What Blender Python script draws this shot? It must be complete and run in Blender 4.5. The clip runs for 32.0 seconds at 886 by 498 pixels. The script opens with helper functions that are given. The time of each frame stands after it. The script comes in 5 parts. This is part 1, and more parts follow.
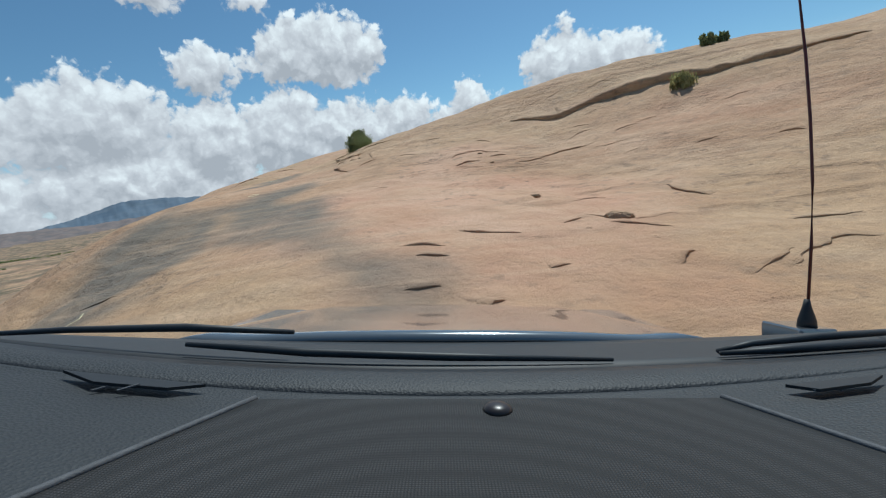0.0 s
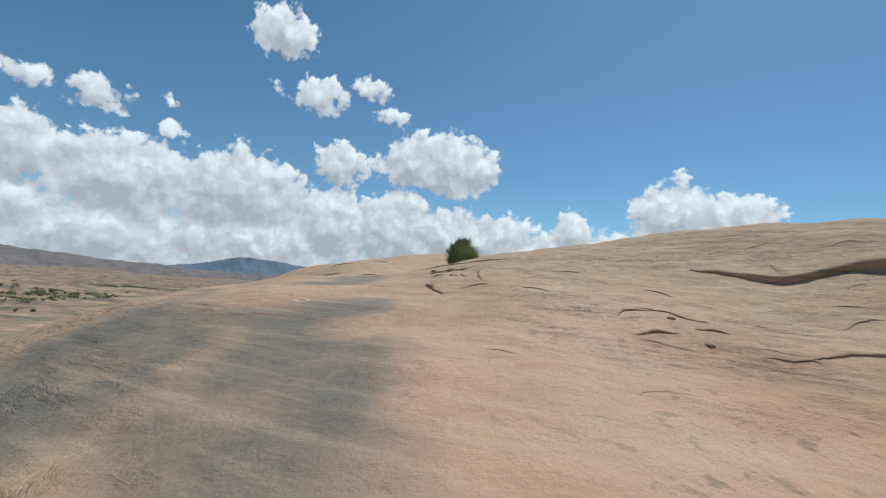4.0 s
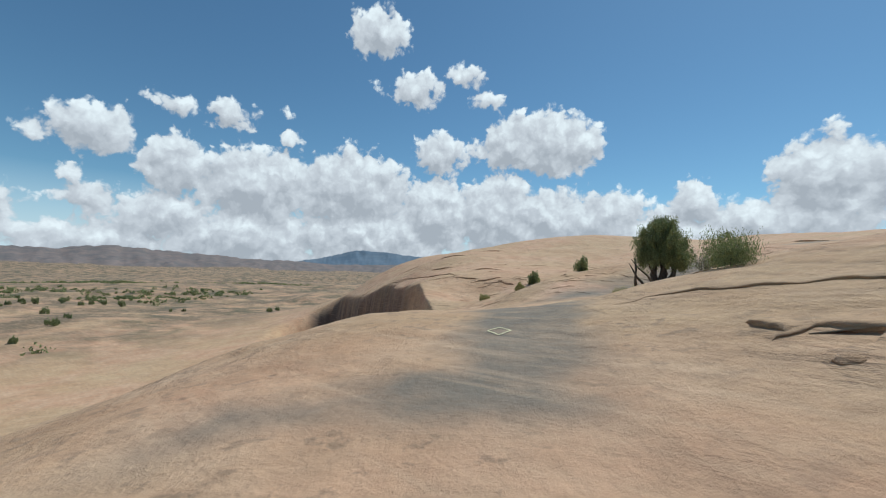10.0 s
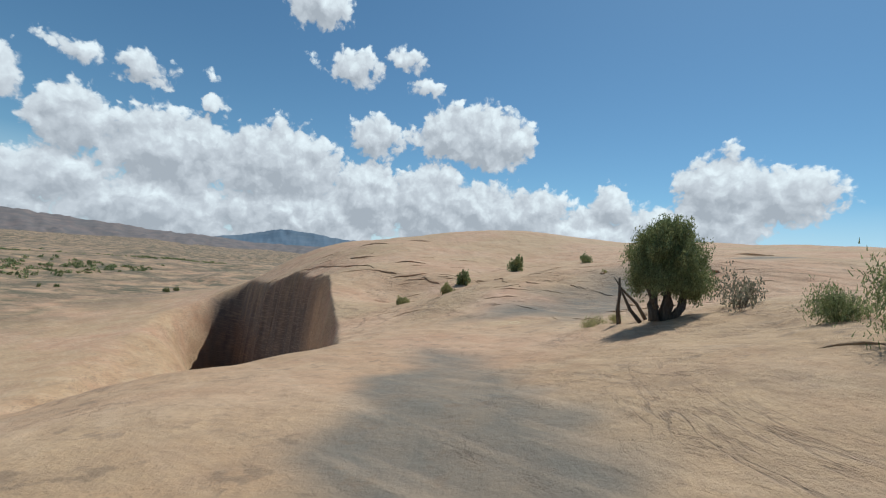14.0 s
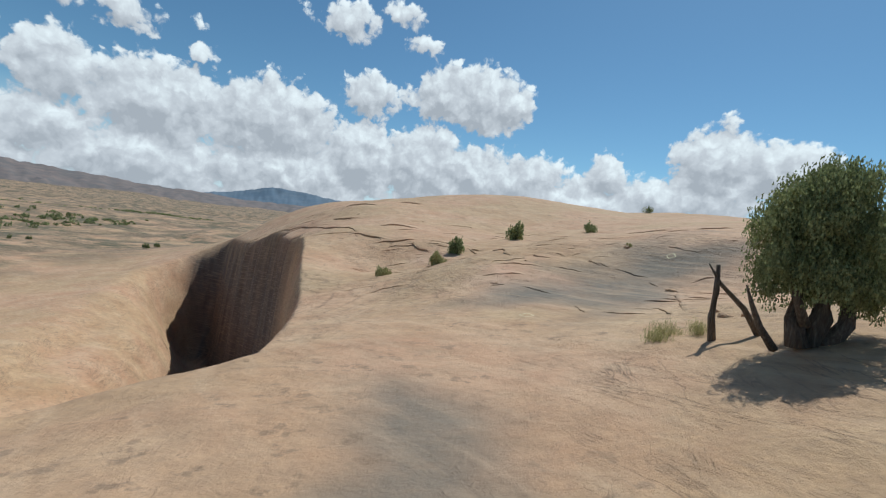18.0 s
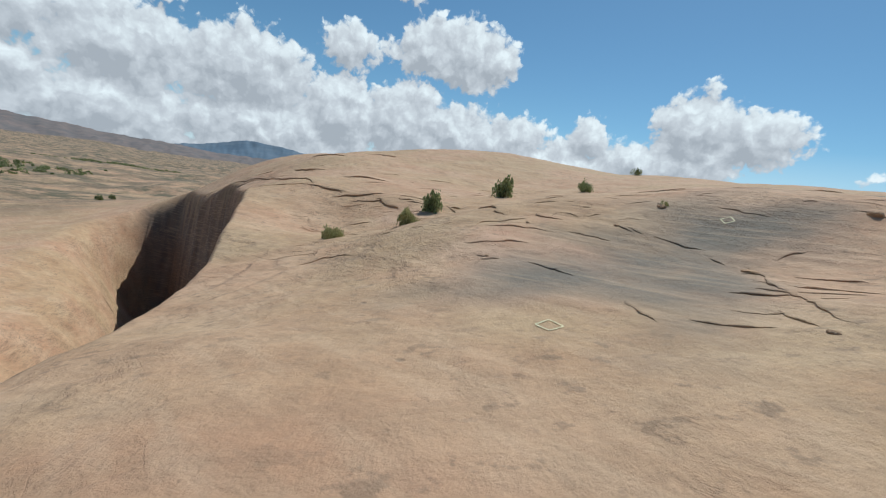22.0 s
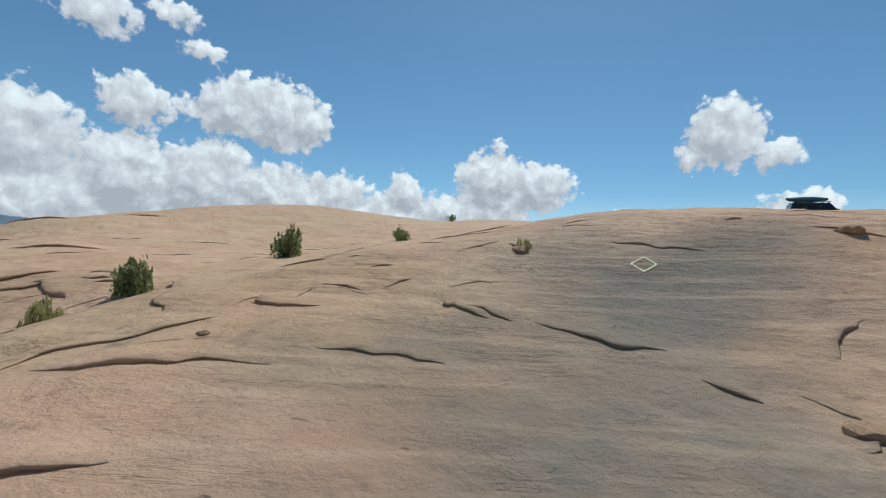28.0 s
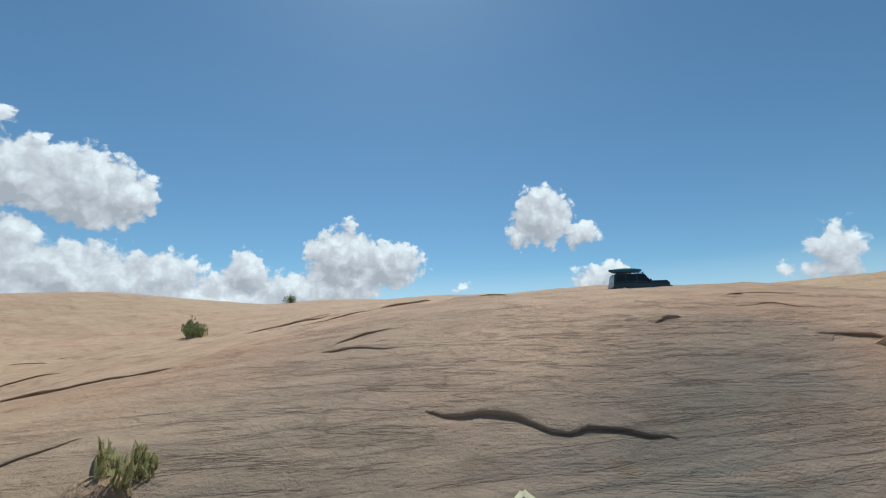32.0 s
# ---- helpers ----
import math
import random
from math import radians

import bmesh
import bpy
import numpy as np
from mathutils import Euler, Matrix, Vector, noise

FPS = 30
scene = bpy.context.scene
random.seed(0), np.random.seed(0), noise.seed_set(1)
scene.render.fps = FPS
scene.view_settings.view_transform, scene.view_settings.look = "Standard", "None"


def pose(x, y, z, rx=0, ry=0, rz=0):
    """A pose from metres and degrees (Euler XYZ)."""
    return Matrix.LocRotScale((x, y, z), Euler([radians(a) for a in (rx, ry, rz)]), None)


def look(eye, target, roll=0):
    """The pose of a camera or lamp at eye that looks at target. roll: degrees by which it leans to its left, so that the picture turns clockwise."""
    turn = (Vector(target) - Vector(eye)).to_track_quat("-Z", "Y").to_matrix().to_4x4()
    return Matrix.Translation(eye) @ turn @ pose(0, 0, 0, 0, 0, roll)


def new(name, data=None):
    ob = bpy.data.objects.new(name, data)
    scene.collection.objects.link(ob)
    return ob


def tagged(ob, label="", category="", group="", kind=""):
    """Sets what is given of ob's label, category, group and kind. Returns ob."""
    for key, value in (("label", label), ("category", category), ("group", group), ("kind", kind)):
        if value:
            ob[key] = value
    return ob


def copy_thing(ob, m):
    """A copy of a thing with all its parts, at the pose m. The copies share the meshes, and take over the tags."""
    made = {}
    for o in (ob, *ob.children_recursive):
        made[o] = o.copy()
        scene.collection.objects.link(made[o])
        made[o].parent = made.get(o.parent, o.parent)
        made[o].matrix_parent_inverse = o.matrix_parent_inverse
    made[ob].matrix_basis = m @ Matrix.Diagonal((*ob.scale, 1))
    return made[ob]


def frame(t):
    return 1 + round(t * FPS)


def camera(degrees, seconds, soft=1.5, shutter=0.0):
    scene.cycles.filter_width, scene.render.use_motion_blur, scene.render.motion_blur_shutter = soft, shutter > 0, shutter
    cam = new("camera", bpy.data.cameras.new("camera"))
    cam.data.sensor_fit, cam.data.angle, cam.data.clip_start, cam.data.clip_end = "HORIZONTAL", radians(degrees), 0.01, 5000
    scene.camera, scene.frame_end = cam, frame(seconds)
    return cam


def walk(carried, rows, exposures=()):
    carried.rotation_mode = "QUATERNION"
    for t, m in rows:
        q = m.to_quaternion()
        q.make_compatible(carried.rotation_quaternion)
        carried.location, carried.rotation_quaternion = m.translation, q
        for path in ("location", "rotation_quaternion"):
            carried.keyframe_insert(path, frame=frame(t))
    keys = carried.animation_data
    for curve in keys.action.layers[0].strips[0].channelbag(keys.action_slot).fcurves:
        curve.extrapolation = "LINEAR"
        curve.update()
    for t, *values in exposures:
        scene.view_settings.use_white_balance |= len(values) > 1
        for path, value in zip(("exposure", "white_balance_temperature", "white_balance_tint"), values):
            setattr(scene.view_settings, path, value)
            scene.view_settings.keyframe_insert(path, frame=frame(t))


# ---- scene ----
cam = camera(91.18, 32.0, soft=1.2)
walk(cam, [
    (0, pose(0.000, 0.000, 0.000, 80.07, 8.09, -24.32)),
    (0.5, pose(0.238, 0.576, 0.089, 82.67, 7.03, -23.91)),
    (1, pose(0.419, 1.073, 0.183, 85.08, 5.36, -23.31)),
    (1.5, pose(0.583, 1.551, 0.270, 87.75, 4.96, -22.71)),
    (2, pose(0.734, 2.129, 0.334, 90.36, 4.24, -21.96)),
    (2.5, pose(0.952, 2.942, 0.421, 93.28, 4.38, -20.47)),
    (3, pose(1.056, 3.766, 0.534, 95.15, 1.39, -19.20)),
    (3.5, pose(1.126, 4.729, 0.603, 95.43, -1.49, -16.33)),
    (5.5, pose(0.593, 7.927, 0.932, 93.59, -8.83, -1.82)),
    (6, pose(0.508, 8.705, 0.991, 93.90, -7.97, 1.20)),
    (6.5, pose(0.411, 9.648, 1.013, 94.25, -9.67, 3.27)),
    (7, pose(0.356, 10.581, 1.102, 93.75, -8.94, 4.18)),
    (7.5, pose(0.289, 11.480, 1.203, 92.60, -9.59, 3.91)),
    (8, pose(0.338, 12.346, 1.310, 91.39, -7.95, 2.89)),
    (8.5, pose(0.360, 13.267, 1.397, 90.89, -6.34, 1.76)),
    (9, pose(0.436, 14.133, 1.481, 91.09, -2.33, 1.35)),
    (9.5, pose(0.376, 15.071, 1.672, 91.85, -4.79, 1.02)),
    (10, pose(0.501, 15.954, 1.813, 92.40, -1.97, 0.92)),
    (10.5, pose(0.535, 16.913, 1.920, 92.65, -4.70, 0.39)),
    (11, pose(0.695, 17.772, 2.000, 93.21, -1.36, -0.47)),
    (11.5, pose(0.772, 18.692, 2.066, 92.64, -4.07, -2.25)),
    (12, pose(0.969, 19.520, 2.133, 92.08, -1.84, -3.84)),
    (12.5, pose(1.099, 20.377, 2.179, 91.58, -4.37, -5.53)),
    (13, pose(1.193, 21.132, 2.249, 90.99, -7.43, -6.41)),
    (13.5, pose(1.343, 21.830, 2.364, 92.15, -5.87, -7.62)),
    (14, pose(1.481, 22.461, 2.415, 91.31, -5.42, -8.46)),
    (14.5, pose(1.587, 23.033, 2.484, 92.27, -5.80, -8.91)),
    (16.5, pose(1.948, 25.202, 2.549, 90.47, -8.51, -10.03)),
    (17, pose(2.047, 25.671, 2.547, 90.07, -8.21, -9.62)),
    (17.5, pose(2.185, 26.255, 2.531, 88.97, -6.31, -9.30)),
    (18, pose(2.301, 26.937, 2.448, 86.70, -7.30, -9.41)),
    (18.5, pose(2.425, 27.689, 2.352, 84.60, -9.01, -9.46)),
    (19, pose(2.648, 28.379, 2.281, 83.45, -7.49, -9.42)),
    (19.5, pose(2.840, 29.101, 2.199, 81.13, -5.21, -9.56)),
    (20, pose(2.883, 29.662, 2.197, 80.87, -7.41, -9.25)),
    (20.5, pose(3.036, 30.265, 2.142, 80.31, -6.06, -9.39)),
    (21, pose(3.142, 30.914, 2.115, 80.58, -9.07, -9.66)),
    (21.5, pose(3.407, 31.633, 2.077, 81.22, -9.04, -10.85)),
    (22, pose(3.647, 32.246, 2.030, 81.79, -8.73, -11.95)),
    (22.5, pose(3.941, 32.901, 1.992, 82.65, -6.88, -13.04)),
    (23, pose(4.219, 33.500, 1.990, 83.17, -6.24, -14.83)),
    (23.5, pose(4.493, 34.132, 1.979, 83.65, -6.59, -15.95)),
    (24, pose(4.772, 34.694, 1.968, 84.14, -6.55, -17.31)),
    (24.5, pose(5.071, 35.326, 1.956, 84.26, -6.77, -19.00)),
    (25, pose(5.399, 36.001, 1.975, 85.69, -8.15, -20.58)),
    (25.5, pose(5.851, 36.597, 1.986, 86.63, -6.80, -22.84)),
    (27.5, pose(7.854, 38.978, 2.162, 90.26, -6.97, -31.47)),
    (28, pose(8.359, 39.419, 2.234, 91.34, -3.28, -34.60)),
    (28.5, pose(8.825, 39.867, 2.277, 91.84, -4.72, -37.71)),
    (29, pose(9.414, 40.282, 2.390, 93.11, -3.23, -40.56)),
    (29.5, pose(9.970, 40.642, 2.471, 94.61, -1.57, -42.43)),
    (30, pose(10.619, 41.023, 2.603, 95.84, 0.08, -44.70)),
    (30.5, pose(11.234, 41.377, 2.750, 96.93, -1.54, -46.24)),
    (31, pose(11.836, 41.634, 2.831, 97.60, 3.23, -48.62)),
    (31.5, pose(12.406, 41.954, 3.005, 99.83, -1.11, -51.31)),
    (32, pose(12.978, 42.313, 3.148, 101.84, 0.96, -53.47)),
], exposures=[(0.0, 0.0, 5700, 0), (32.0, 0.0, 5700, 0)])

# ---------------------------------------------------------------- sky and sun
SUN_AZ, SUN_EL = 48.0, 58.0          # degrees east of the driving line, above the horizon

world = bpy.data.worlds.new("sky")
scene.world = world
world.use_nodes = True
wt = world.node_tree
wt.nodes.clear()


def wnode(kind, **props):
    n = wt.nodes.new(kind)
    for key, value in props.items():
        if key == "op":
            n.operation = value
        elif key == "clamp":
            n.use_clamp = value
    return n


def wmath(op, a, b=None, c=None, clamp=False):
    n = wnode("ShaderNodeMath", op=op, clamp=clamp)
    for i, v in enumerate((a, b, c)):
        if v is None:
            continue
        if isinstance(v, (int, float)):
            n.inputs[i].default_value = v
        else:
            wt.links.new(v, n.inputs[i])
    return n.outputs[0]


def wvec(op, a, b):
    n = wnode("ShaderNodeVectorMath", op=op)
    for i, v in enumerate((a, b)):
        if isinstance(v, tuple):
            n.inputs[i].default_value = v
        elif v is not None:
            wt.links.new(v, n.inputs[i])
    return n


sky = wt.nodes.new("ShaderNodeTexSky")
sky.sky_type, sky.sun_disc = "NISHITA", False
sky.sun_elevation, sky.sun_rotation = radians(SUN_EL), radians(SUN_AZ)
sky.altitude, sky.air_density, sky.dust_density, sky.ozone_density = 1300, 1.0, 0.7, 2.0
co = wt.nodes.new("ShaderNodeTexCoord").outputs["Generated"]
sep = wt.nodes.new("ShaderNodeSeparateXYZ")
wt.links.new(co, sep.inputs[0])
azim = wmath("MULTIPLY", wmath("ARCTAN2", sep.outputs[0], sep.outputs[1]), 180 / math.pi)
elev = wmath("MULTIPLY", wmath("ARCSINE", sep.outputs[2]), 180 / math.pi)
flat = wt.nodes.new("ShaderNodeCombineXYZ")
wt.links.new(azim, flat.inputs[0])
wt.links.new(elev, flat.inputs[1])


def wnoise(scale, detail, rough, vec, lac=2.1):
    n = wt.nodes.new("ShaderNodeTexNoise")
    n.inputs["Scale"].default_value, n.inputs["Detail"].default_value = scale, detail
    n.inputs["Roughness"].default_value, n.inputs["Lacunarity"].default_value = rough, lac
    wt.links.new(vec, n.inputs["Vector"])
    return n


# cumulus: azimuth, elevation, half width, half height, in degrees
CUMULUS_HIGH = [
    (-10.4, 28.3, 3.8, 2.8), (-40.4, 13.0, 4.3, 2.6), (-45.1, 11.9, 1.4, 1.0), (-33.0, 17.1, 2.8, 1.2), (-27.7, 16.8, 3.0, 1.8),
    (-21.3, 18.0, 1.0, 0.6), (-20.8, 15.0, 1.4, 1.1), (-5.2, 22.3, 3.8, 2.1), (-11.3, 22.6, 1.3, 0.7), (1.7, 24.3, 3.5, 1.4),
    (4.4, 21.3, 2.5, 1.3), (8.5, 20.1, 1.6, 0.7), (7.9, 16.0, 4.2, 3.5), (12.4, 16.0, 4.5, 4.1), (16.0, 15.6, 3.2, 3.2),
    (-1.8, 14.5, 3.6, 2.8), (3.5, 15.4, 1.9, 1.5), (-33.3, 10.5, 3.4, 3.6), (-40.3, 6.0, 2.8, 1.9), (-42.2, 8.1, 1.3, 1.1), (66.8, 15.5, 3.8, 3.8),
]
CUMULUS_BANK = [
    (-24.5, 9.0, 6.8, 4.5), (-13.1, 9.4, 7.7, 4.9), (-34.0, 4.5, 4.9, 3.0), (-39.8, 1.9, 9.1, 2.1), (-25.2, 2.6, 9.6, 3.8),
    (-10.5, 3.1, 9.6, 4.8), (-2.1, 6.6, 4.9, 4.9), (6.1, 6.5, 6.2, 5.1), (12.7, 6.2, 6.6, 4.3), (19.3, 6.5, 5.6, 3.6),
    (26.2, 4.6, 8.5, 3.4), (29.2, 7.9, 2.7, 2.9), (35.0, 5.9, 6.4, 2.8), (40.5, 10.0, 4.3, 4.5), (45.8, 9.8, 4.9, 3.2), (39.1, 6.5, 6.4, 2.6),
    (63.4, 13.3, 1.7, 1.5), (71.5, 12.8, 2.6, 1.8), (73.9, 6.9, 3.6, 2.3), (56.3, 6.8, 1.6, 0.7), (96.4, 7.9, 2.1, 3.2), (94.8, 6.3, 3.6, 1.3), (-51.9, 4.0, 6.4, 3.2),
]
warp = wnoise(0.55, 3.0, 0.55, flat.outputs[0])
shift = wvec("SCALE", wvec("SUBTRACT", warp.outputs["Color"], (0.5, 0.5, 0.5)).outputs[0], None)
shift.inputs["Scale"].default_value = 1.5
bent = wvec("ADD", flat.outputs[0], shift.outputs[0]).outputs[0]


def blobs(point):
    """How deep the point lies inside the nearest cumulus."""
    deep = None
    for az, el, w, h in CUMULUS_HIGH + CUMULUS_BANK:
        d = wvec("MULTIPLY", wvec("SUBTRACT", point, (az, el, 0)).outputs[0], (1 / (w * 1.25), 1 / (h * 1.25), 0))
        length = wvec("LENGTH", d.outputs[0], None).outputs["Value"]
        depth = wmath("MULTIPLY", wmath("SUBTRACT", 1.0, length), min(2.0, 0.5 * min(w, h) ** 0.7))
        deep = depth if deep is None else wmath("MAXIMUM", deep, depth)
    return deep


body_depth = blobs(bent)
billow = wnoise(0.40, 5.0, 0.50, bent)
puffs = wt.nodes.new("ShaderNodeTexVoronoi")
puffs.feature = "SMOOTH_F1"
puffs.inputs["Scale"].default_value, puffs.inputs["Smoothness"].default_value = 0.85, 0.35
puffs.inputs["Detail"].default_value, puffs.inputs["Roughness"].default_value = 2.0, 0.5
wt.links.new(bent, puffs.inputs["Vector"])
puff = wmath("SUBTRACT", 0.55, puffs.outputs["Distance"])
dens = wmath("ADD", body_depth, wmath("MULTIPLY", wmath("SUBTRACT", billow.outputs["Fac"], 0.5), 1.15))
dens = wmath("ADD", dens, wmath("MULTIPLY", puff, 0.35))
cover = wt.nodes.new("ShaderNodeMapRange")
cover.interpolation_type = "SMOOTHSTEP"
cover.inputs["From Min"].default_value, cover.inputs["From Max"].default_value = 0.0, 0.24
wt.links.new(dens, cover.inputs["Value"])
# light from above: a puff is bright where it thins out upwards, grey in its thick and lower parts
above = wvec("ADD", bent, (0.3, 1.1, 0.0)).outputs[0]
billow_up = wnoise(0.40, 3.5, 0.46, above)
billow_soft = wnoise(0.40, 3.5, 0.46, bent)
relief = wmath("SUBTRACT", billow_soft.outputs["Fac"], billow_up.outputs["Fac"])
swell = wmath("SUBTRACT", body_depth, blobs(above))
shade = wmath("ADD", wmath("MULTIPLY", relief, 0.95), wmath("MULTIPLY", swell, 0.85))
shade = wmath("ADD", shade, wmath("MULTIPLY", puff, 0.32))
shade = wmath("SUBTRACT", shade, wmath("MULTIPLY", body_depth, 0.15))
tone = wt.nodes.new("ShaderNodeValToRGB")
wt.links.new(wmath("ADD", shade, 0.50, clamp=True), tone.inputs["Fac"])
tone.color_ramp.elements[0].position, tone.color_ramp.elements[0].color = 0.0, (0.47, 0.465, 0.49, 1)
tone.color_ramp.elements[1].position, tone.color_ramp.elements[1].color = 0.80, (0.98, 0.97, 0.955, 1)
mid_tone = tone.color_ramp.elements.new(0.38)
mid_tone.color = (0.68, 0.66, 0.675, 1)
# summer haze whitens the lowest sky
haze = wt.nodes.new("ShaderNodeMapRange")
haze.inputs["From Min"].default_value, haze.inputs["From Max"].default_value = 9.0, 0.0
haze.inputs["To Min"].default_value, haze.inputs["To Max"].default_value = 0.0, 0.8
wt.links.new(elev, haze.inputs["Value"])
sky_bg, cloud_bg = wt.nodes.new("ShaderNodeBackground"), wt.nodes.new("ShaderNodeBackground")
tinted = wt.nodes.new("ShaderNodeMix")
tinted.data_type, tinted.blend_type = "RGBA", "MULTIPLY"
tinted.inputs["Factor"].default_value, tinted.inputs["B"].default_value = 1.0, (0.92, 1.07, 1.03, 1)
wt.links.new(sky.outputs[0], tinted.inputs["A"])
hazed = wt.nodes.new("ShaderNodeMix")
hazed.data_type = "RGBA"
wt.links.new(haze.outputs["Result"], hazed.inputs["Factor"])
wt.links.new(tinted.outputs["Result"], hazed.inputs["A"])
hazed.inputs["B"].default_value = (8.0, 8.8, 9.7, 1)
wt.links.new(hazed.outputs["Result"], sky_bg.inputs["Color"])
sky_bg.inputs["Strength"].default_value = 0.082
wt.links.new(tone.outputs["Color"], cloud_bg.inputs["Color"])
cloud_bg.inputs["Strength"].default_value = 0.92
blend = wt.nodes.new("ShaderNodeMixShader")
wt.links.new(cover.outputs["Result"], blend.inputs["Fac"])
wt.links.new(sky_bg.outputs[0], blend.inputs[1])
wt.links.new(cloud_bg.outputs[0], blend.inputs[2])
wout = wt.nodes.new("ShaderNodeOutputWorld")
wt.links.new(blend.outputs[0], wout.inputs["Surface"])

sun = new("sun", bpy.data.lights.new("sun", "SUN"))
sun.data.energy, sun.data.angle, sun.data.color = 3.35, radians(0.5), (1.0, 0.955, 0.88)
sa, se = radians(SUN_AZ), radians(SUN_EL)
sun.matrix_world = look((math.sin(sa) * math.cos(se) * 50, math.cos(sa) * math.cos(se) * 50, math.sin(se) * 50), (0, 0, 0))


# ---------------------------------------------------------------- materials
class Mat:
    """A node material with short ways to add nodes."""

    def __init__(self, name, rough=0.8, metal=0.0, color=(0.5, 0.5, 0.5)):
        self.m = bpy.data.materials.new(name)
        self.m.use_nodes = True
        self.t = self.m.node_tree
        self.b = self.t.nodes["Principled BSDF"]
        self.b.inputs["Roughness"].default_value, self.b.inputs["Metallic"].default_value = rough, metal
        self.b.inputs["Base Color"].default_value = (*color, 1)
        self.obj = self.node("ShaderNodeTexCoord").outputs["Object"]

    def node(self, kind):
        return self.t.nodes.new(kind)

    def put(self, value, socket):
        if isinstance(value, (int, float)):
            socket.default_value = value
        elif isinstance(value, tuple):
            socket.default_value = (*value, 1) if len(value) == 3 and socket.type == "RGBA" else value
        else:
            self.t.links.new(value, socket)

    def noise(self, scale, detail=5.0, rough=0.55, vec=None, stretch=None):
        n = self.node("ShaderNodeTexNoise")
        n.inputs["Scale"].default_value, n.inputs["Detail"].default_value, n.inputs["Roughness"].default_value = scale, detail, rough
        v = vec or self.obj
        if stretch:
            mp = self.node("ShaderNodeMapping")
            mp.inputs["Scale"].default_value = stretch
            self.t.links.new(v, mp.inputs["Vector"])
            v = mp.outputs[0]
        self.t.links.new(v, n.inputs["Vector"])
        return n.outputs["Fac"]

    def ramp(self, fac, *stops):
        r = self.node("ShaderNodeValToRGB")
        el = r.color_ramp.elements
        while len(el) < len(stops):
            el.new(0.5)
        for e, (p, c) in zip(el, stops):
            e.position = p
            e.color = (*c, 1) if isinstance(c, tuple) else (c, c, c, 1)
        self.t.links.new(fac, r.inputs["Fac"])
        return r.outputs["Color"]

    def mix(self, fac, a, b, mode="MIX"):
        n = self.node("ShaderNodeMix")
        n.data_type, n.blend_type = "RGBA", mode
        self.put(fac, n.inputs["Factor"])
        self.put(a, n.inputs["A"])
        self.put(b, n.inputs["B"])
        return n.outputs["Result"]

    def math(self, op, a, b=0.0, clamp=False):
        n = self.node("ShaderNodeMath")
        n.operation, n.use_clamp = op, clamp
        self.put(a, n.inputs[0])
        self.put(b, n.inputs[1])
        return n.outputs[0]

    def color(self, c):
        self.put(c, self.b.inputs["Base Color"])

    def bump(self, height, strength=0.3, distance=0.02):
        n = self.node("ShaderNodeBump")
        n.inputs["Strength"].default_value, n.inputs["Distance"].default_value = strength, distance
        self.t.links.new(height, n.inputs["Height"])
        prev = self.b.inputs["Normal"]
        if prev.is_linked:
            self.t.links.new(prev.links[0].from_socket, n.inputs["Normal"])
        self.t.links.new(n.outputs[0], prev)

    def attr(self, name):
        n = self.node("ShaderNodeAttribute")
        n.attribute_name = name
        return n.outputs["Fac"]

    def random(self):
        return self.node("ShaderNodeObjectInfo").outputs["Random"]


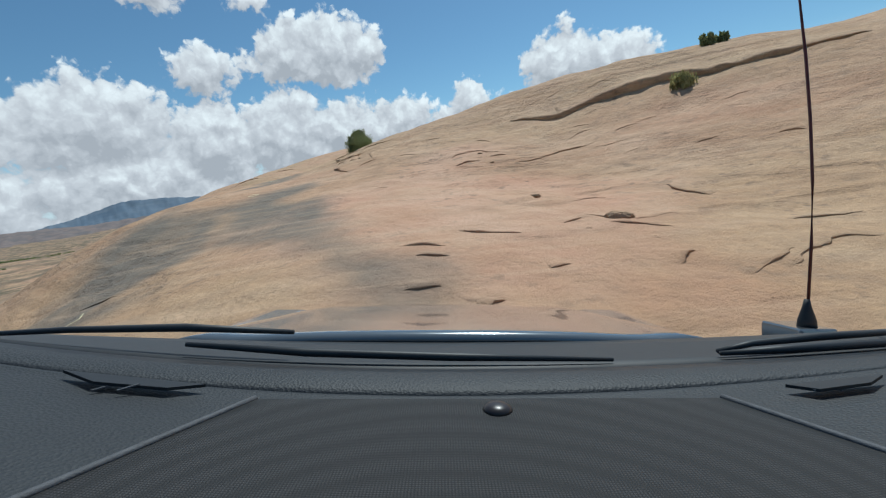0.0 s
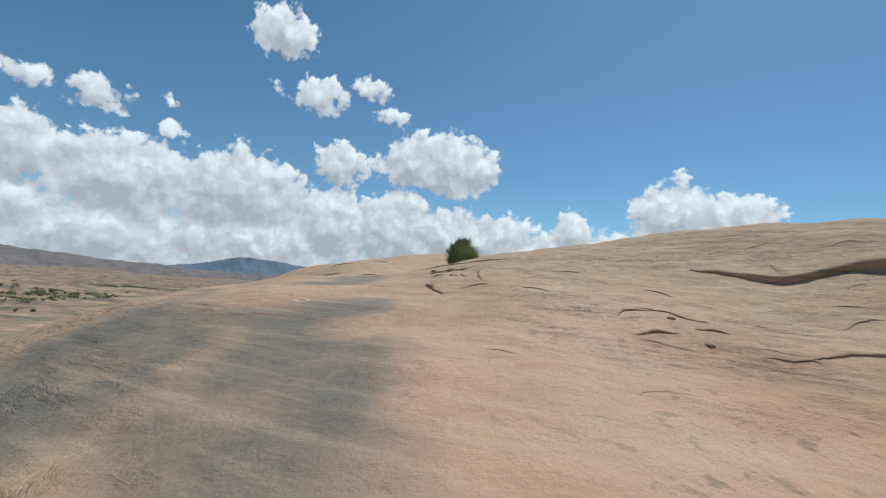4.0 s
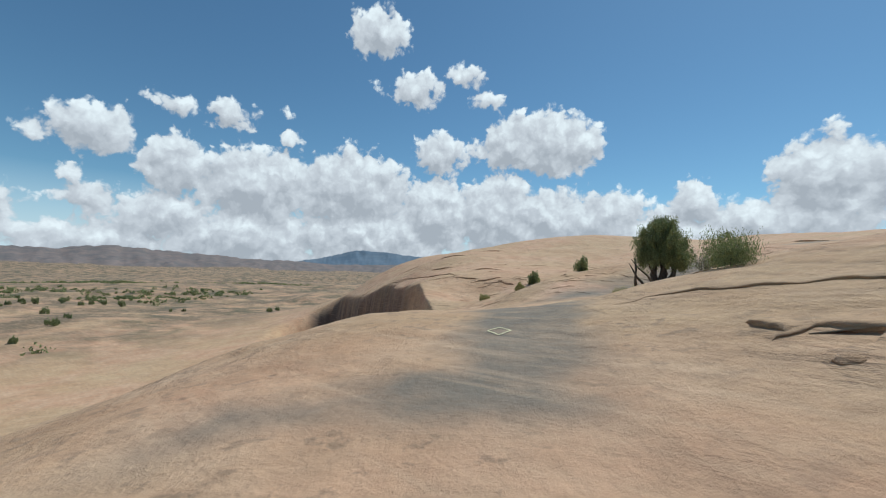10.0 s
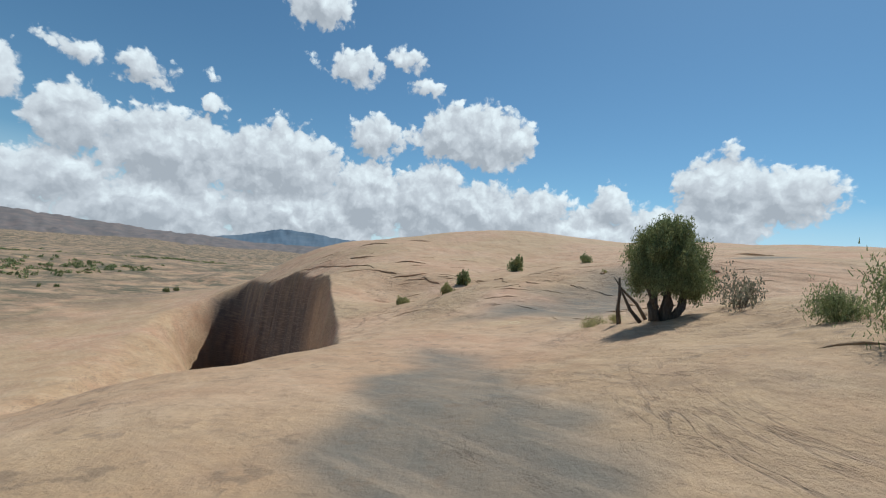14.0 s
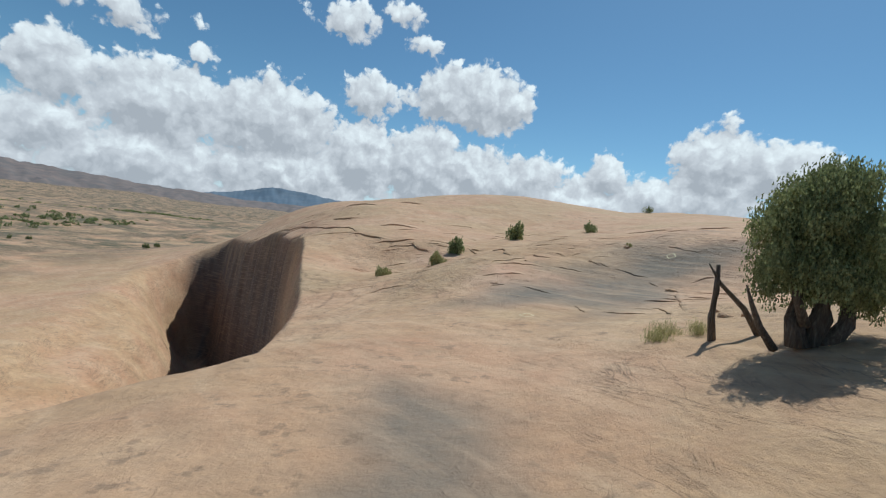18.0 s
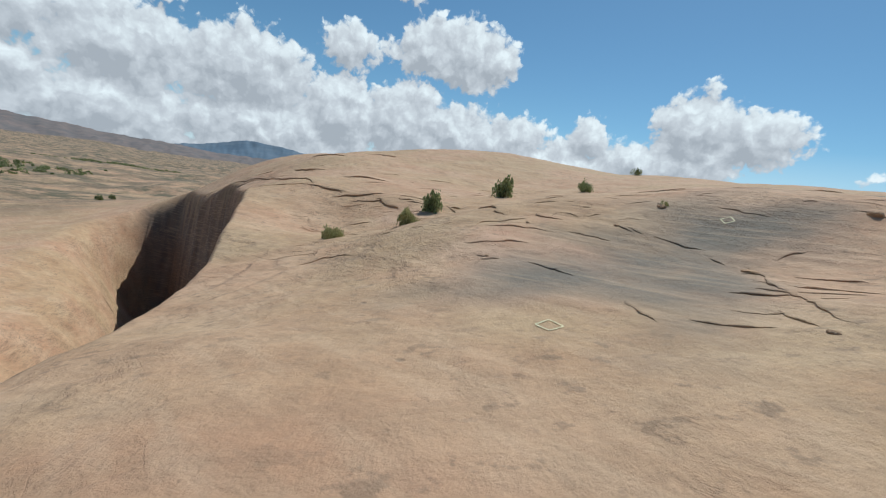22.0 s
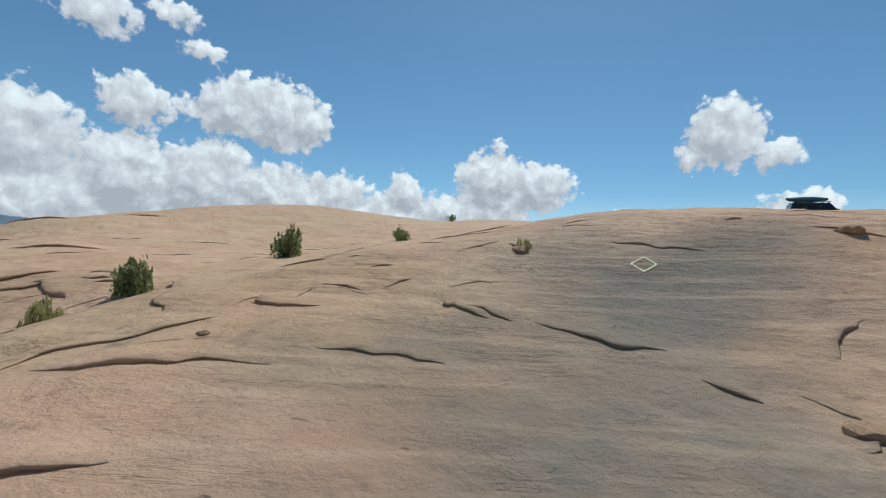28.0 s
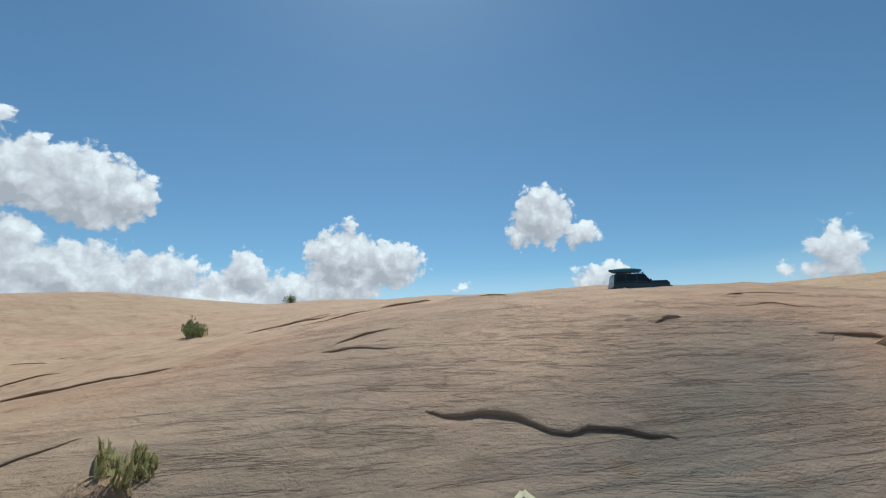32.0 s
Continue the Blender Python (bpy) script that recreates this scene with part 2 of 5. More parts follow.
def sandstone(name="sandstone"):
    m = Mat(name, 0.92)
    big = m.noise(0.035, 4, 0.6)
    patch = m.noise(0.35, 6, 0.62)
    grain = m.noise(9.0, 6, 0.7)
    strata = m.noise(0.55, 6, 0.6, stretch=(0.5, 0.9, 5.0))
    c = m.ramp(patch, (0.30, (0.52, 0.30, 0.155)), (0.50, (0.60, 0.37, 0.20)), (0.70, (0.66, 0.44, 0.26)))
    c = m.mix(m.ramp(big, (0.42, 0.0), (0.62, 0.5)), c, (0.60, 0.42, 0.235))
    c = m.mix(m.ramp(strata, (0.52, 0.0), (0.70, 0.55)), c, (0.51, 0.275, 0.145))
    c = m.mix(m.ramp(m.noise(0.8, 7, 0.68), (0.58, 0.0), (0.74, 0.6)), c, (0.25, 0.19, 0.135))
    c = m.mix(m.ramp(grain, (0.35, 0.35), (0.65, 0.0)), c, (0.33, 0.215, 0.13))
    c = m.mix(m.ramp(m.noise(0.085, 3, 0.5), (0.42, 0.05), (0.58, 0.65)), c, m.ramp(patch, (0.35, (0.56, 0.285, 0.165)), (0.65, (0.66, 0.40, 0.255))))
    c = m.mix(m.ramp(m.noise(1.7, 7, 0.72), (0.36, 0.42), (0.56, 0.0)), c, (0.36, 0.225, 0.13))
    c = m.mix(m.math("MULTIPLY", m.attr("salmon"), m.ramp(m.noise(0.5, 6, 0.62), (0.3, 0.35), (0.6, 0.95))), c, m.ramp(patch, (0.35, (0.60, 0.315, 0.19)), (0.65, (0.68, 0.42, 0.275))))
    wear = m.attr("tyre_wear")
    c = m.mix(m.math("MULTIPLY", wear, m.ramp(m.noise(0.55, 7, 0.66), (0.26, 0.5), (0.56, 0.95))), c, (0.205, 0.168, 0.128))
    step_line = m.attr("step_line")
    c = m.mix(step_line, c, (0.13, 0.088, 0.055))
    scrub = m.attr("scrub")
    c = m.mix(m.math("MULTIPLY", scrub, m.ramp(m.noise(0.06, 8, 0.75), (0.40, 0.12), (0.56, 1.0))), c, (0.115, 0.09, 0.052))
    lines = m.noise(1.0, 5, 0.62, stretch=(0.42, 0.42, 9.0))
    thin = m.ramp(m.math("ABSOLUTE", m.math("SUBTRACT", lines, 0.5)), (0.0, 1.0), (0.022, 0.0))
    thin = m.math("MULTIPLY", thin, m.ramp(m.noise(0.22, 4, 0.6), (0.42, 0.0), (0.56, 0.75)))
    up = m.node("ShaderNodeSeparateXYZ")
    m.t.links.new(m.node("ShaderNodeNewGeometry").outputs["True Normal"], up.inputs[0])
    thin = m.math("MULTIPLY", thin, m.ramp(up.outputs[2], (0.93, 0.9), (0.98, 0.0)))
    c = m.mix(thin, c, (0.16, 0.10, 0.065))
    # pits: small shadows of the hollows are painted in as dark colour
    pits = m.node("ShaderNodeTexVoronoi")
    pits.inputs["Scale"].default_value = 2.3
    m.t.links.new(m.obj, pits.inputs["Vector"])
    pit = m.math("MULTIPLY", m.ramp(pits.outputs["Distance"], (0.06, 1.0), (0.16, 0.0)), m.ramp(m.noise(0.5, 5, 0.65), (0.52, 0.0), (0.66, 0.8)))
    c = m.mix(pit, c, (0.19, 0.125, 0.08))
    # wider scoops, their hollows likewise shaded in the colour
    scoops = m.node("ShaderNodeTexVoronoi")
    scoops.inputs["Scale"].default_value, scoops.inputs["Detail"].default_value = 0.8, 3.0
    m.t.links.new(m.obj, scoops.inputs["Vector"])
    rough_zone = m.ramp(m.noise(0.16, 5, 0.6), (0.44, 0.0), (0.60, 1.0))
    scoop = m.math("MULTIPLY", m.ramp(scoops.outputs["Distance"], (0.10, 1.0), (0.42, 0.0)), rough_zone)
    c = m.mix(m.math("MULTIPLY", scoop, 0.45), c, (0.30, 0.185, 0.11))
    m.bump(scoop, 0.8, -0.09)
    # canyon wall: dark varnish streaks, with the wall's shade painted into the same colour
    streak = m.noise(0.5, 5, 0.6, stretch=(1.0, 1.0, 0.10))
    c = m.mix(m.math("MULTIPLY", m.attr("varnish_shade"), m.ramp(streak, (0.3, 1.0), (0.75, 0.85))), c, m.ramp(streak, (0.35, (0.11, 0.078, 0.060)), (0.7, (0.20, 0.14, 0.105))))
    c = m.mix(m.math("MULTIPLY", m.ramp(m.noise(3.2, 6, 0.62), (0.57, 0.0), (0.64, 0.6)), m.ramp(m.noise(0.25, 4, 0.6), (0.44, 0.2), (0.58, 1.0))), c, (0.24, 0.155, 0.095))
    # traces of the tilted bedding on the surface
    tilt = m.node("ShaderNodeMapping")
    tilt.inputs["Rotation"].default_value = (radians(14), radians(-9), radians(25))
    m.t.links.new(m.obj, tilt.inputs["Vector"])
    bedding = m.noise(1.0, 6, 0.6, vec=tilt.outputs[0], stretch=(0.30, 0.55, 8.0))
    bed_line = m.ramp(m.math("ABSOLUTE", m.math("SUBTRACT", bedding, 0.5)), (0.0, 1.0), (0.016, 0.0))
    bed_line = m.math("MULTIPLY", bed_line, m.ramp(m.noise(0.45, 5, 0.65), (0.46, 0.0), (0.60, 1.0)))
    bed_line = m.math("MULTIPLY", bed_line, m.ramp(up.outputs[2], (0.955, 1.0), (0.988, 0.0)))
    c = m.mix(m.math("MULTIPLY", bed_line, 0.5), c, (0.20, 0.125, 0.08))
    c = m.mix(m.ramp(bedding, (0.50, 0.0), (0.66, 0.28)), c, (0.70, 0.47, 0.30))
    # the salmon face flakes off in small chips, coloured darker where they sink
    flakes = m.node("ShaderNodeTexVoronoi")
    flakes.inputs["Scale"].default_value, flakes.inputs["Detail"].default_value = 1.8, 4.0
    m.t.links.new(tilt.outputs[0], flakes.inputs["Vector"])
    flaked = m.math("MULTIPLY", m.attr("salmon"), m.ramp(m.noise(0.6, 6, 0.65), (0.40, 0.0), (0.54, 1.0)))
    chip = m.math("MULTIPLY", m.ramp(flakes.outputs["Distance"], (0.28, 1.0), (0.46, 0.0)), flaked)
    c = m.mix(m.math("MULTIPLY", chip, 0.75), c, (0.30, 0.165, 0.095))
    m.bump(chip, 1.0, -0.07)
    wash = m.ramp(m.math("ABSOLUTE", m.math("SUBTRACT", m.noise(0.011, 5, 0.62), 0.5)), (0.0, 1.0), (0.030, 0.0))
    c = m.mix(m.math("MULTIPLY", m.math("MULTIPLY", wash, scrub), m.ramp(m.noise(0.12, 6, 0.7), (0.40, 0.0), (0.55, 1.0))), c, (0.085, 0.085, 0.045))
    m.color(c)
    m.bump(bed_line, 0.6, -0.035)
    m.bump(thin, 0.5, -0.05)
    m.bump(pit, 0.5, -0.04)
    m.bump(m.noise(1.3, 8, 0.65, stretch=(1.0, 1.0, 4.0)), 0.75, 0.11)
    m.bump(m.noise(4.0, 8, 0.74), 0.75, 0.05)
    m.bump(grain, 0.4, 0.012)
    return m.m


SANDSTONE = sandstone()


def leafy(name, dark, light, rough=0.75):
    m = Mat(name, rough)
    n = m.node("ShaderNodeNewGeometry").outputs["Random Per Island"]
    c = m.ramp(n, (0.0, dark), (0.6, light), (1.0, tuple(v * 1.25 for v in light)))
    c = m.mix(m.math("MULTIPLY", m.random(), 0.3), c, tuple(v * 0.8 for v in light))
    m.color(c)
    thin = m.node("ShaderNodeBsdfTranslucent")
    m.put(c, thin.inputs["Color"])
    both = m.node("ShaderNodeMixShader")
    both.inputs["Fac"].default_value = 0.4
    m.t.links.new(m.b.outputs[0], both.inputs[1])
    m.t.links.new(thin.outputs[0], both.inputs[2])
    m.t.links.new(both.outputs[0], m.t.nodes["Material Output"].inputs["Surface"])
    return m.m


JUNIPER = leafy("juniper_leaf", (0.13, 0.15, 0.06), (0.32, 0.34, 0.15))
SHRUB = leafy("shrub_leaf", (0.14, 0.16, 0.06), (0.33, 0.35, 0.15))
DRYGRASS = leafy("dry_grass", (0.26, 0.24, 0.09), (0.50, 0.45, 0.20))
SAGE = leafy("sage_leaf", (0.17, 0.15, 0.10), (0.34, 0.31, 0.21))


def barky():
    m = Mat("juniper_bark", 0.9)
    s = m.noise(9, 6, 0.65, stretch=(4, 4, 0.5))
    m.color(m.ramp(s, (0.3, (0.055, 0.040, 0.030)), (0.55, (0.15, 0.115, 0.085)), (0.75, (0.26, 0.215, 0.17))))
    m.bump(s, 0.8, 0.03)
    return m.m


BARK = barky()


def plain(name, color, rough=0.6, metal=0.0, var=0.12, scale=20.0, bump=0.0, dist=0.002, coat=0.0):
    m = Mat(name, rough, metal)
    n = m.noise(scale, 5, 0.6)
    m.color(m.ramp(n, (0.3, tuple(c * (1 - var) for c in color)), (0.7, tuple(min(1, c * (1 + var)) for c in color))))
    if bump:
        m.bump(m.noise(scale * 4, 4, 0.6), bump, dist)
    m.b.inputs["Coat Weight"].default_value = coat
    m.b.inputs["Coat Roughness"].default_value = 0.04
    return m.m


# ---------------------------------------------------------------- helpers for meshes
def part(name, bm, material, parent=None, label="", smooth=False):
    me = bpy.data.meshes.new(name)
    bm.normal_update()
    bm.to_mesh(me)
    bm.free()
    if material:
        me.materials.append(material)
    if smooth:
        me.polygons.foreach_set("use_smooth", [True] * len(me.polygons))
    ob = new(name, me)
    if parent is not None:
        ob.parent = parent
    if label:
        ob["label"] = label
    return ob


def from_arrays(name, verts, faces, material=None, smooth=True):
    """A mesh from numpy arrays of vertices and of equal faces."""
    me = bpy.data.meshes.new(name)
    verts, faces = np.asarray(verts, np.float32), np.asarray(faces, np.int32)
    k = faces.shape[1]
    me.vertices.add(len(verts))
    me.vertices.foreach_set("co", verts.ravel())
    me.loops.add(faces.size)
    me.loops.foreach_set("vertex_index", faces.ravel())
    me.polygons.add(len(faces))
    me.polygons.foreach_set("loop_start", np.arange(0, faces.size, k, dtype=np.int32))
    me.polygons.foreach_set("use_smooth", np.full(len(faces), smooth))
    me.update(calc_edges=True)
    if material:
        me.materials.append(material)
    return me


def value_noise(x, y, seed):
    """Smooth noise in 0..1 over a unit lattice."""
    xi, yi = np.floor(x).astype(np.int64), np.floor(y).astype(np.int64)
    fx, fy = x - xi, y - yi
    fx, fy = fx * fx * fx * (fx * (fx * 6 - 15) + 10), fy * fy * fy * (fy * (fy * 6 - 15) + 10)

    def lattice(a, b):
        h = (a * 374761393 + b * 668265263 + seed * 974634777) & 0x7FFFFFFF
        h = ((h ^ (h >> 13)) * 1274126177) & 0x7FFFFFFF
        return ((h ^ (h >> 16)) & 0xFFFF) / 65535.0

    a, b = lattice(xi, yi), lattice(xi + 1, yi)
    c, d = lattice(xi, yi + 1), lattice(xi + 1, yi + 1)
    return (a + (b - a) * fx) * (1 - fy) + (c + (d - c) * fx) * fy


def fbm(x, y, octaves, seed, rough=0.5):
    total, amp, norm = 0, 1.0, 0.0
    for i in range(octaves):
        total = total + amp * value_noise(x * 2.03 ** i + 17.3 * i, y * 2.03 ** i - 9.1 * i, seed + i)
        norm += amp
        amp *= rough
    return total / norm


def smooth01(v, lo, hi):
    t = np.clip((v - lo) / (hi - lo), 0, 1)
    return t * t * (3 - 2 * t)


# ---------------------------------------------------------------- the rock
# rock swells on a 4 m raster, rows from west to east, each from south to north
SWELLS_WEST = [
    [0.24, 0.20, 0.00, -0.05, 0.09, 0.29, 0.20, 0.26, 0.09, 0.01, 0.00, 0.00, 0.01, 0.06, 0.31, 0.38],
    [0.43, 0.30, 0.11, -0.02, 0.11, 0.39, -0.00, 0.53, 0.24, 0.06, 0.02, -0.00, 0.01, 0.21, 0.15, -0.01],
    [-0.40, -0.26, 0.22, 0.15, -0.25, -0.27, -0.29, -0.16, -0.30, 0.09, 0.01, -0.29, -0.34, 0.01, -0.79, -0.80],
    [-0.23, -0.25, -0.25, -0.41, 0.19, -0.04, 0.01, 0.10, -0.32, -0.27, -0.20, 0.11, 0.29, -0.04, -0.44, 0.22],
    [-0.05, -0.22, -0.10, -0.03, -0.26, -0.22, 0.10, 0.45, 0.17, 0.06, -0.14, -0.09, 0.51, 0.01, -0.07, -0.07],
]
# the same, further east
SWELLS_EAST = [
    [-0.01, -0.07, -0.18, -0.17, -0.21, 0.33, 0.37, -0.19, -0.01, 0.04, -0.23, -0.65, 0.37, 0.07, -0.06, -0.04],
    [-0.00, -0.01, -0.01, 0.16, 0.31, 0.14, 0.15, -0.03, -0.01, -0.07, -0.34, 0.51, 0.41, -0.02, 0.03, 0.02],
    [0.00, 0.01, -0.00, -0.16, 0.09, 0.10, -0.00, -0.00, -0.00, -0.05, -0.24, 0.14, -0.14, -0.09, 0.03, 0.01],
    [0.00, 0.05, 0.21, -0.11, -0.17, -0.00, 0.00, -0.00, -0.00, -0.03, -0.12, 0.23, 0.15, 0.00, 0.00, 0.01],
]
# slickrock domes and hollows on a 10 m raster, west half
DOMES_WEST = [
    [0.00, 0.00, 0.00, 0.00, 0.00, 0.00, 0.00, 0.00, 0.00, -0.01, -0.01, -0.03, -0.01, -0.05, -0.14, -0.16],
    [0.00, 0.04, 0.08, 0.07, 0.11, 0.08, 0.02, 0.09, 0.14, -0.15, -0.14, -0.14, -0.09, -0.06, 0.00, 1.00],
    [0.02, 0.28, 0.62, 0.50, 0.81, 0.60, 0.12, 0.43, 1.08, -0.22, -0.27, 0.62, -0.02, -0.13, -0.10, 0.43],
    [0.02, 0.12, 0.04, -0.03, 0.47, 0.28, -0.34, -0.42, 0.61, 0.64, 0.07, 1.01, 0.12, -0.06, -0.35, -0.19],
    [-0.01, -0.26, -1.05, -0.91, 0.22, -0.15, -0.45, -0.24, -0.75, -0.17, -0.05, -0.05, -0.08, 0.39, 0.08, -0.05],
    [-0.00, -0.05, -0.18, 0.02, 0.57, -0.15, -0.12, 0.45, -0.10, -0.76, -0.46, -0.09, 0.00, 0.37, 0.39, 0.06],
]
# east half
DOMES_EAST = [
    [0.00, 0.03, 0.23, 0.16, 0.03, -0.18, -0.10, 0.24, 0.49, -0.24, -0.39, -0.04, 0.09, 0.74, 0.82, 0.15],
    [0.00, 0.01, 0.07, 0.05, -0.01, -0.11, -0.20, -0.05, 0.20, 0.22, 0.05, -0.02, -0.07, 0.27, 0.54, 0.12],
    [0.00, 0.00, 0.00, 0.02, 0.19, 0.09, -0.29, -0.25, -0.04, 0.12, 0.09, -0.05, -0.23, -0.02, 0.42, 0.07],
    [0.00, 0.00, 0.00, 0.03, 0.34, 0.45, -0.02, -0.10, 0.20, -0.10, 0.06, -0.02, -0.22, -0.36, -0.43, -0.47],
    [0.00, 0.00, 0.00, 0.01, 0.07, -0.04, -0.29, 0.13, 0.64, -0.13, 0.41, 0.29, -0.13, -0.19, -0.29, -0.28],
]
# the wider country on a 26 m raster, west half
COUNTRY_WEST = [
    [0.00, 0.00, 0.00, 0.00, 0.00, 0.03, 0.24, 0.42, 0.18, -0.29, -1.25],
    [0.00, 0.00, 0.00, 0.00, 0.00, 0.01, 0.05, 0.08, -0.00, -0.06, -0.07],
    [0.00, 0.01, 0.05, 0.08, 0.06, 0.00, -0.06, -0.03, 0.29, 0.22, 0.07],
    [0.00, 0.11, 0.60, 1.06, 0.85, 0.42, 0.08, 0.92, 2.02, 1.11, 0.17],
    [0.01, 0.10, 0.56, 1.56, 1.18, 0.95, 1.05, 1.66, 2.00, 0.60, 0.06],
]
# east half
COUNTRY_EAST = [
    [-0.00, -0.12, -0.48, -0.02, -0.30, -0.56, 0.97, 2.11, 0.74, 0.09, 0.00],
    [-0.00, 0.01, 0.21, 0.44, 0.04, 0.18, 0.46, 1.43, 0.75, 0.13, 0.01],
    [0.00, 0.01, 0.15, 0.39, 0.44, 1.03, 0.80, 2.11, 2.63, 0.63, 0.03],
    [0.00, 0.00, 0.01, 0.02, 0.15, 0.48, 0.89, 2.36, 2.30, 0.50, 0.02],
    [0.00, 0.00, -0.00, -0.00, 0.01, 0.04, 0.13, 0.33, 0.29, 0.06, 0.00],
    [0.00, -0.00, -0.00, -0.00, 0.00, 0.00, 0.00, 0.01, 0.01, 0.00, 0.00],
]

SWELLS = np.array(SWELLS_WEST + SWELLS_EAST)
DOMES = np.array(DOMES_WEST + DOMES_EAST)
COUNTRY = np.array(COUNTRY_WEST + COUNTRY_EAST)


def raster(x, y, table, x0, y0, step):
    ax = np.exp(-0.9 * ((x[:, None] - (x0 + step * np.arange(table.shape[0]))) / step) ** 2)
    ay = np.exp(-0.9 * ((y[:, None] - (y0 + step * np.arange(table.shape[1]))) / step) ** 2)
    return np.einsum("ni,ij,nj->n", ax, table, ay, optimize=True)


def rock_base(x, y):
    """The large shape of the land: domes to the east, basin to the west, plain beyond."""
    r = np.hypot(x - 10, y - 50)
    east = 1 / (1 + np.exp(-np.clip((x + 8 + 0.15 * np.clip(y - 50, 0, 200)) / 9.0, -50, 50)))
    w = 1 / (1 + np.exp(np.clip((r - 190) / 35.0, -50, 50)))
    z = (-17 + 20 * east + 0.08 * np.clip(x - 10, 0, 80)) * w - (17 + 21 * np.clip((r - 320) / 600, 0, 1)) * (1 - w)
    close = r < 420
    cx, cy = x[close], y[close]
    z[close] += raster(cx, cy, SWELLS, -6.0, -2.0, 4.0) + raster(cx, cy, DOMES, -30.0, -20.0, 10.0) + raster(cx, cy, COUNTRY, -110.0, -60.0, 26.0)
    return z


# the driven line over the rock, south to north
TRAIL = [(-1.8, -5.0), (0.0, 0.0), (0.6, 1.6), (1.1, 3.8), (0.9, 6.0), (0.5, 8.7), (0.3, 11.5), (0.4, 14.1), (0.5, 16.9), (1.0, 19.5), (1.4, 22.0), (2.0, 25.2), (2.8, 29.1), (3.2, 31.0),
         (3.9, 32.9), (4.8, 34.7), (5.9, 36.6), (7.5, 38.6), (8.8, 39.9), (10.6, 41.0), (12.4, 42.0), (14.5, 43.2), (17.5, 44.2), (22.0, 45.5), (30.0, 47.0), (42.0, 49.0), (52.0, 50.7)]


OLD_TRACK = [(-3.6, 5.0), (-2.9, 9.5), (-2.2, 13.5), (-1.2, 16.5), (0.3, 20.0)]


def trail_distance(x, y, line=TRAIL):
    best = np.full(len(x), 1e9)
    for (ax, ay), (bx, by) in zip(line, line[1:]):
        dx, dy = bx - ax, by - ay
        t = np.clip(((x - ax) * dx + (y - ay) * dy) / (dx * dx + dy * dy), 0, 1)
        best = np.minimum(best, np.hypot(x - ax - t * dx, y - ay - t * dy))
    return best


# the rim of the canyon, anticlockwise, and the line of its bed
CANYON = [(0.3, 35.0), (0.2, 39.0), (-0.2, 43.0), (-0.8, 48.0), (-1.8, 54.5), (-2.6, 60.0), (-4.2, 69.0), (-5.8, 75.0), (-13.3, 96.0), (-27.5, 127.0), (-34.0, 128.0), (-41.0, 118.0), (-42.0, 100.0), (-36.0, 80.0), (-28.0, 60.0), (-19.0, 42.0), (-8.0, 32.0), (-2.0, 32.0)]
CANYON_BED = [(-6.0, 36.0), (-6.5, 55.0), (-9.0, 75.0), (-17.0, 96.0), (-31.0, 122.0)]


def polygon_depth(x, y, ring):
    """Distance to the ring, positive inside."""
    best, odd = np.full(len(x), 1e9), np.zeros(len(x), bool)
    for (ax, ay), (bx, by) in zip(ring, ring[1:] + ring[:1]):
        dx, dy = bx - ax, by - ay
        t = np.clip(((x - ax) * dx + (y - ay) * dy) / (dx * dx + dy * dy), 0, 1)
        best = np.minimum(best, np.hypot(x - ax - t * dx, y - ay - t * dy))
        cross = (ay > y) != (by > y)
        with np.errstate(divide="ignore", invalid="ignore"):
            odd ^= cross & (x < ax + (y - ay) * dx / (dy if dy else 1e-9))
    return np.where(odd, best, -best)


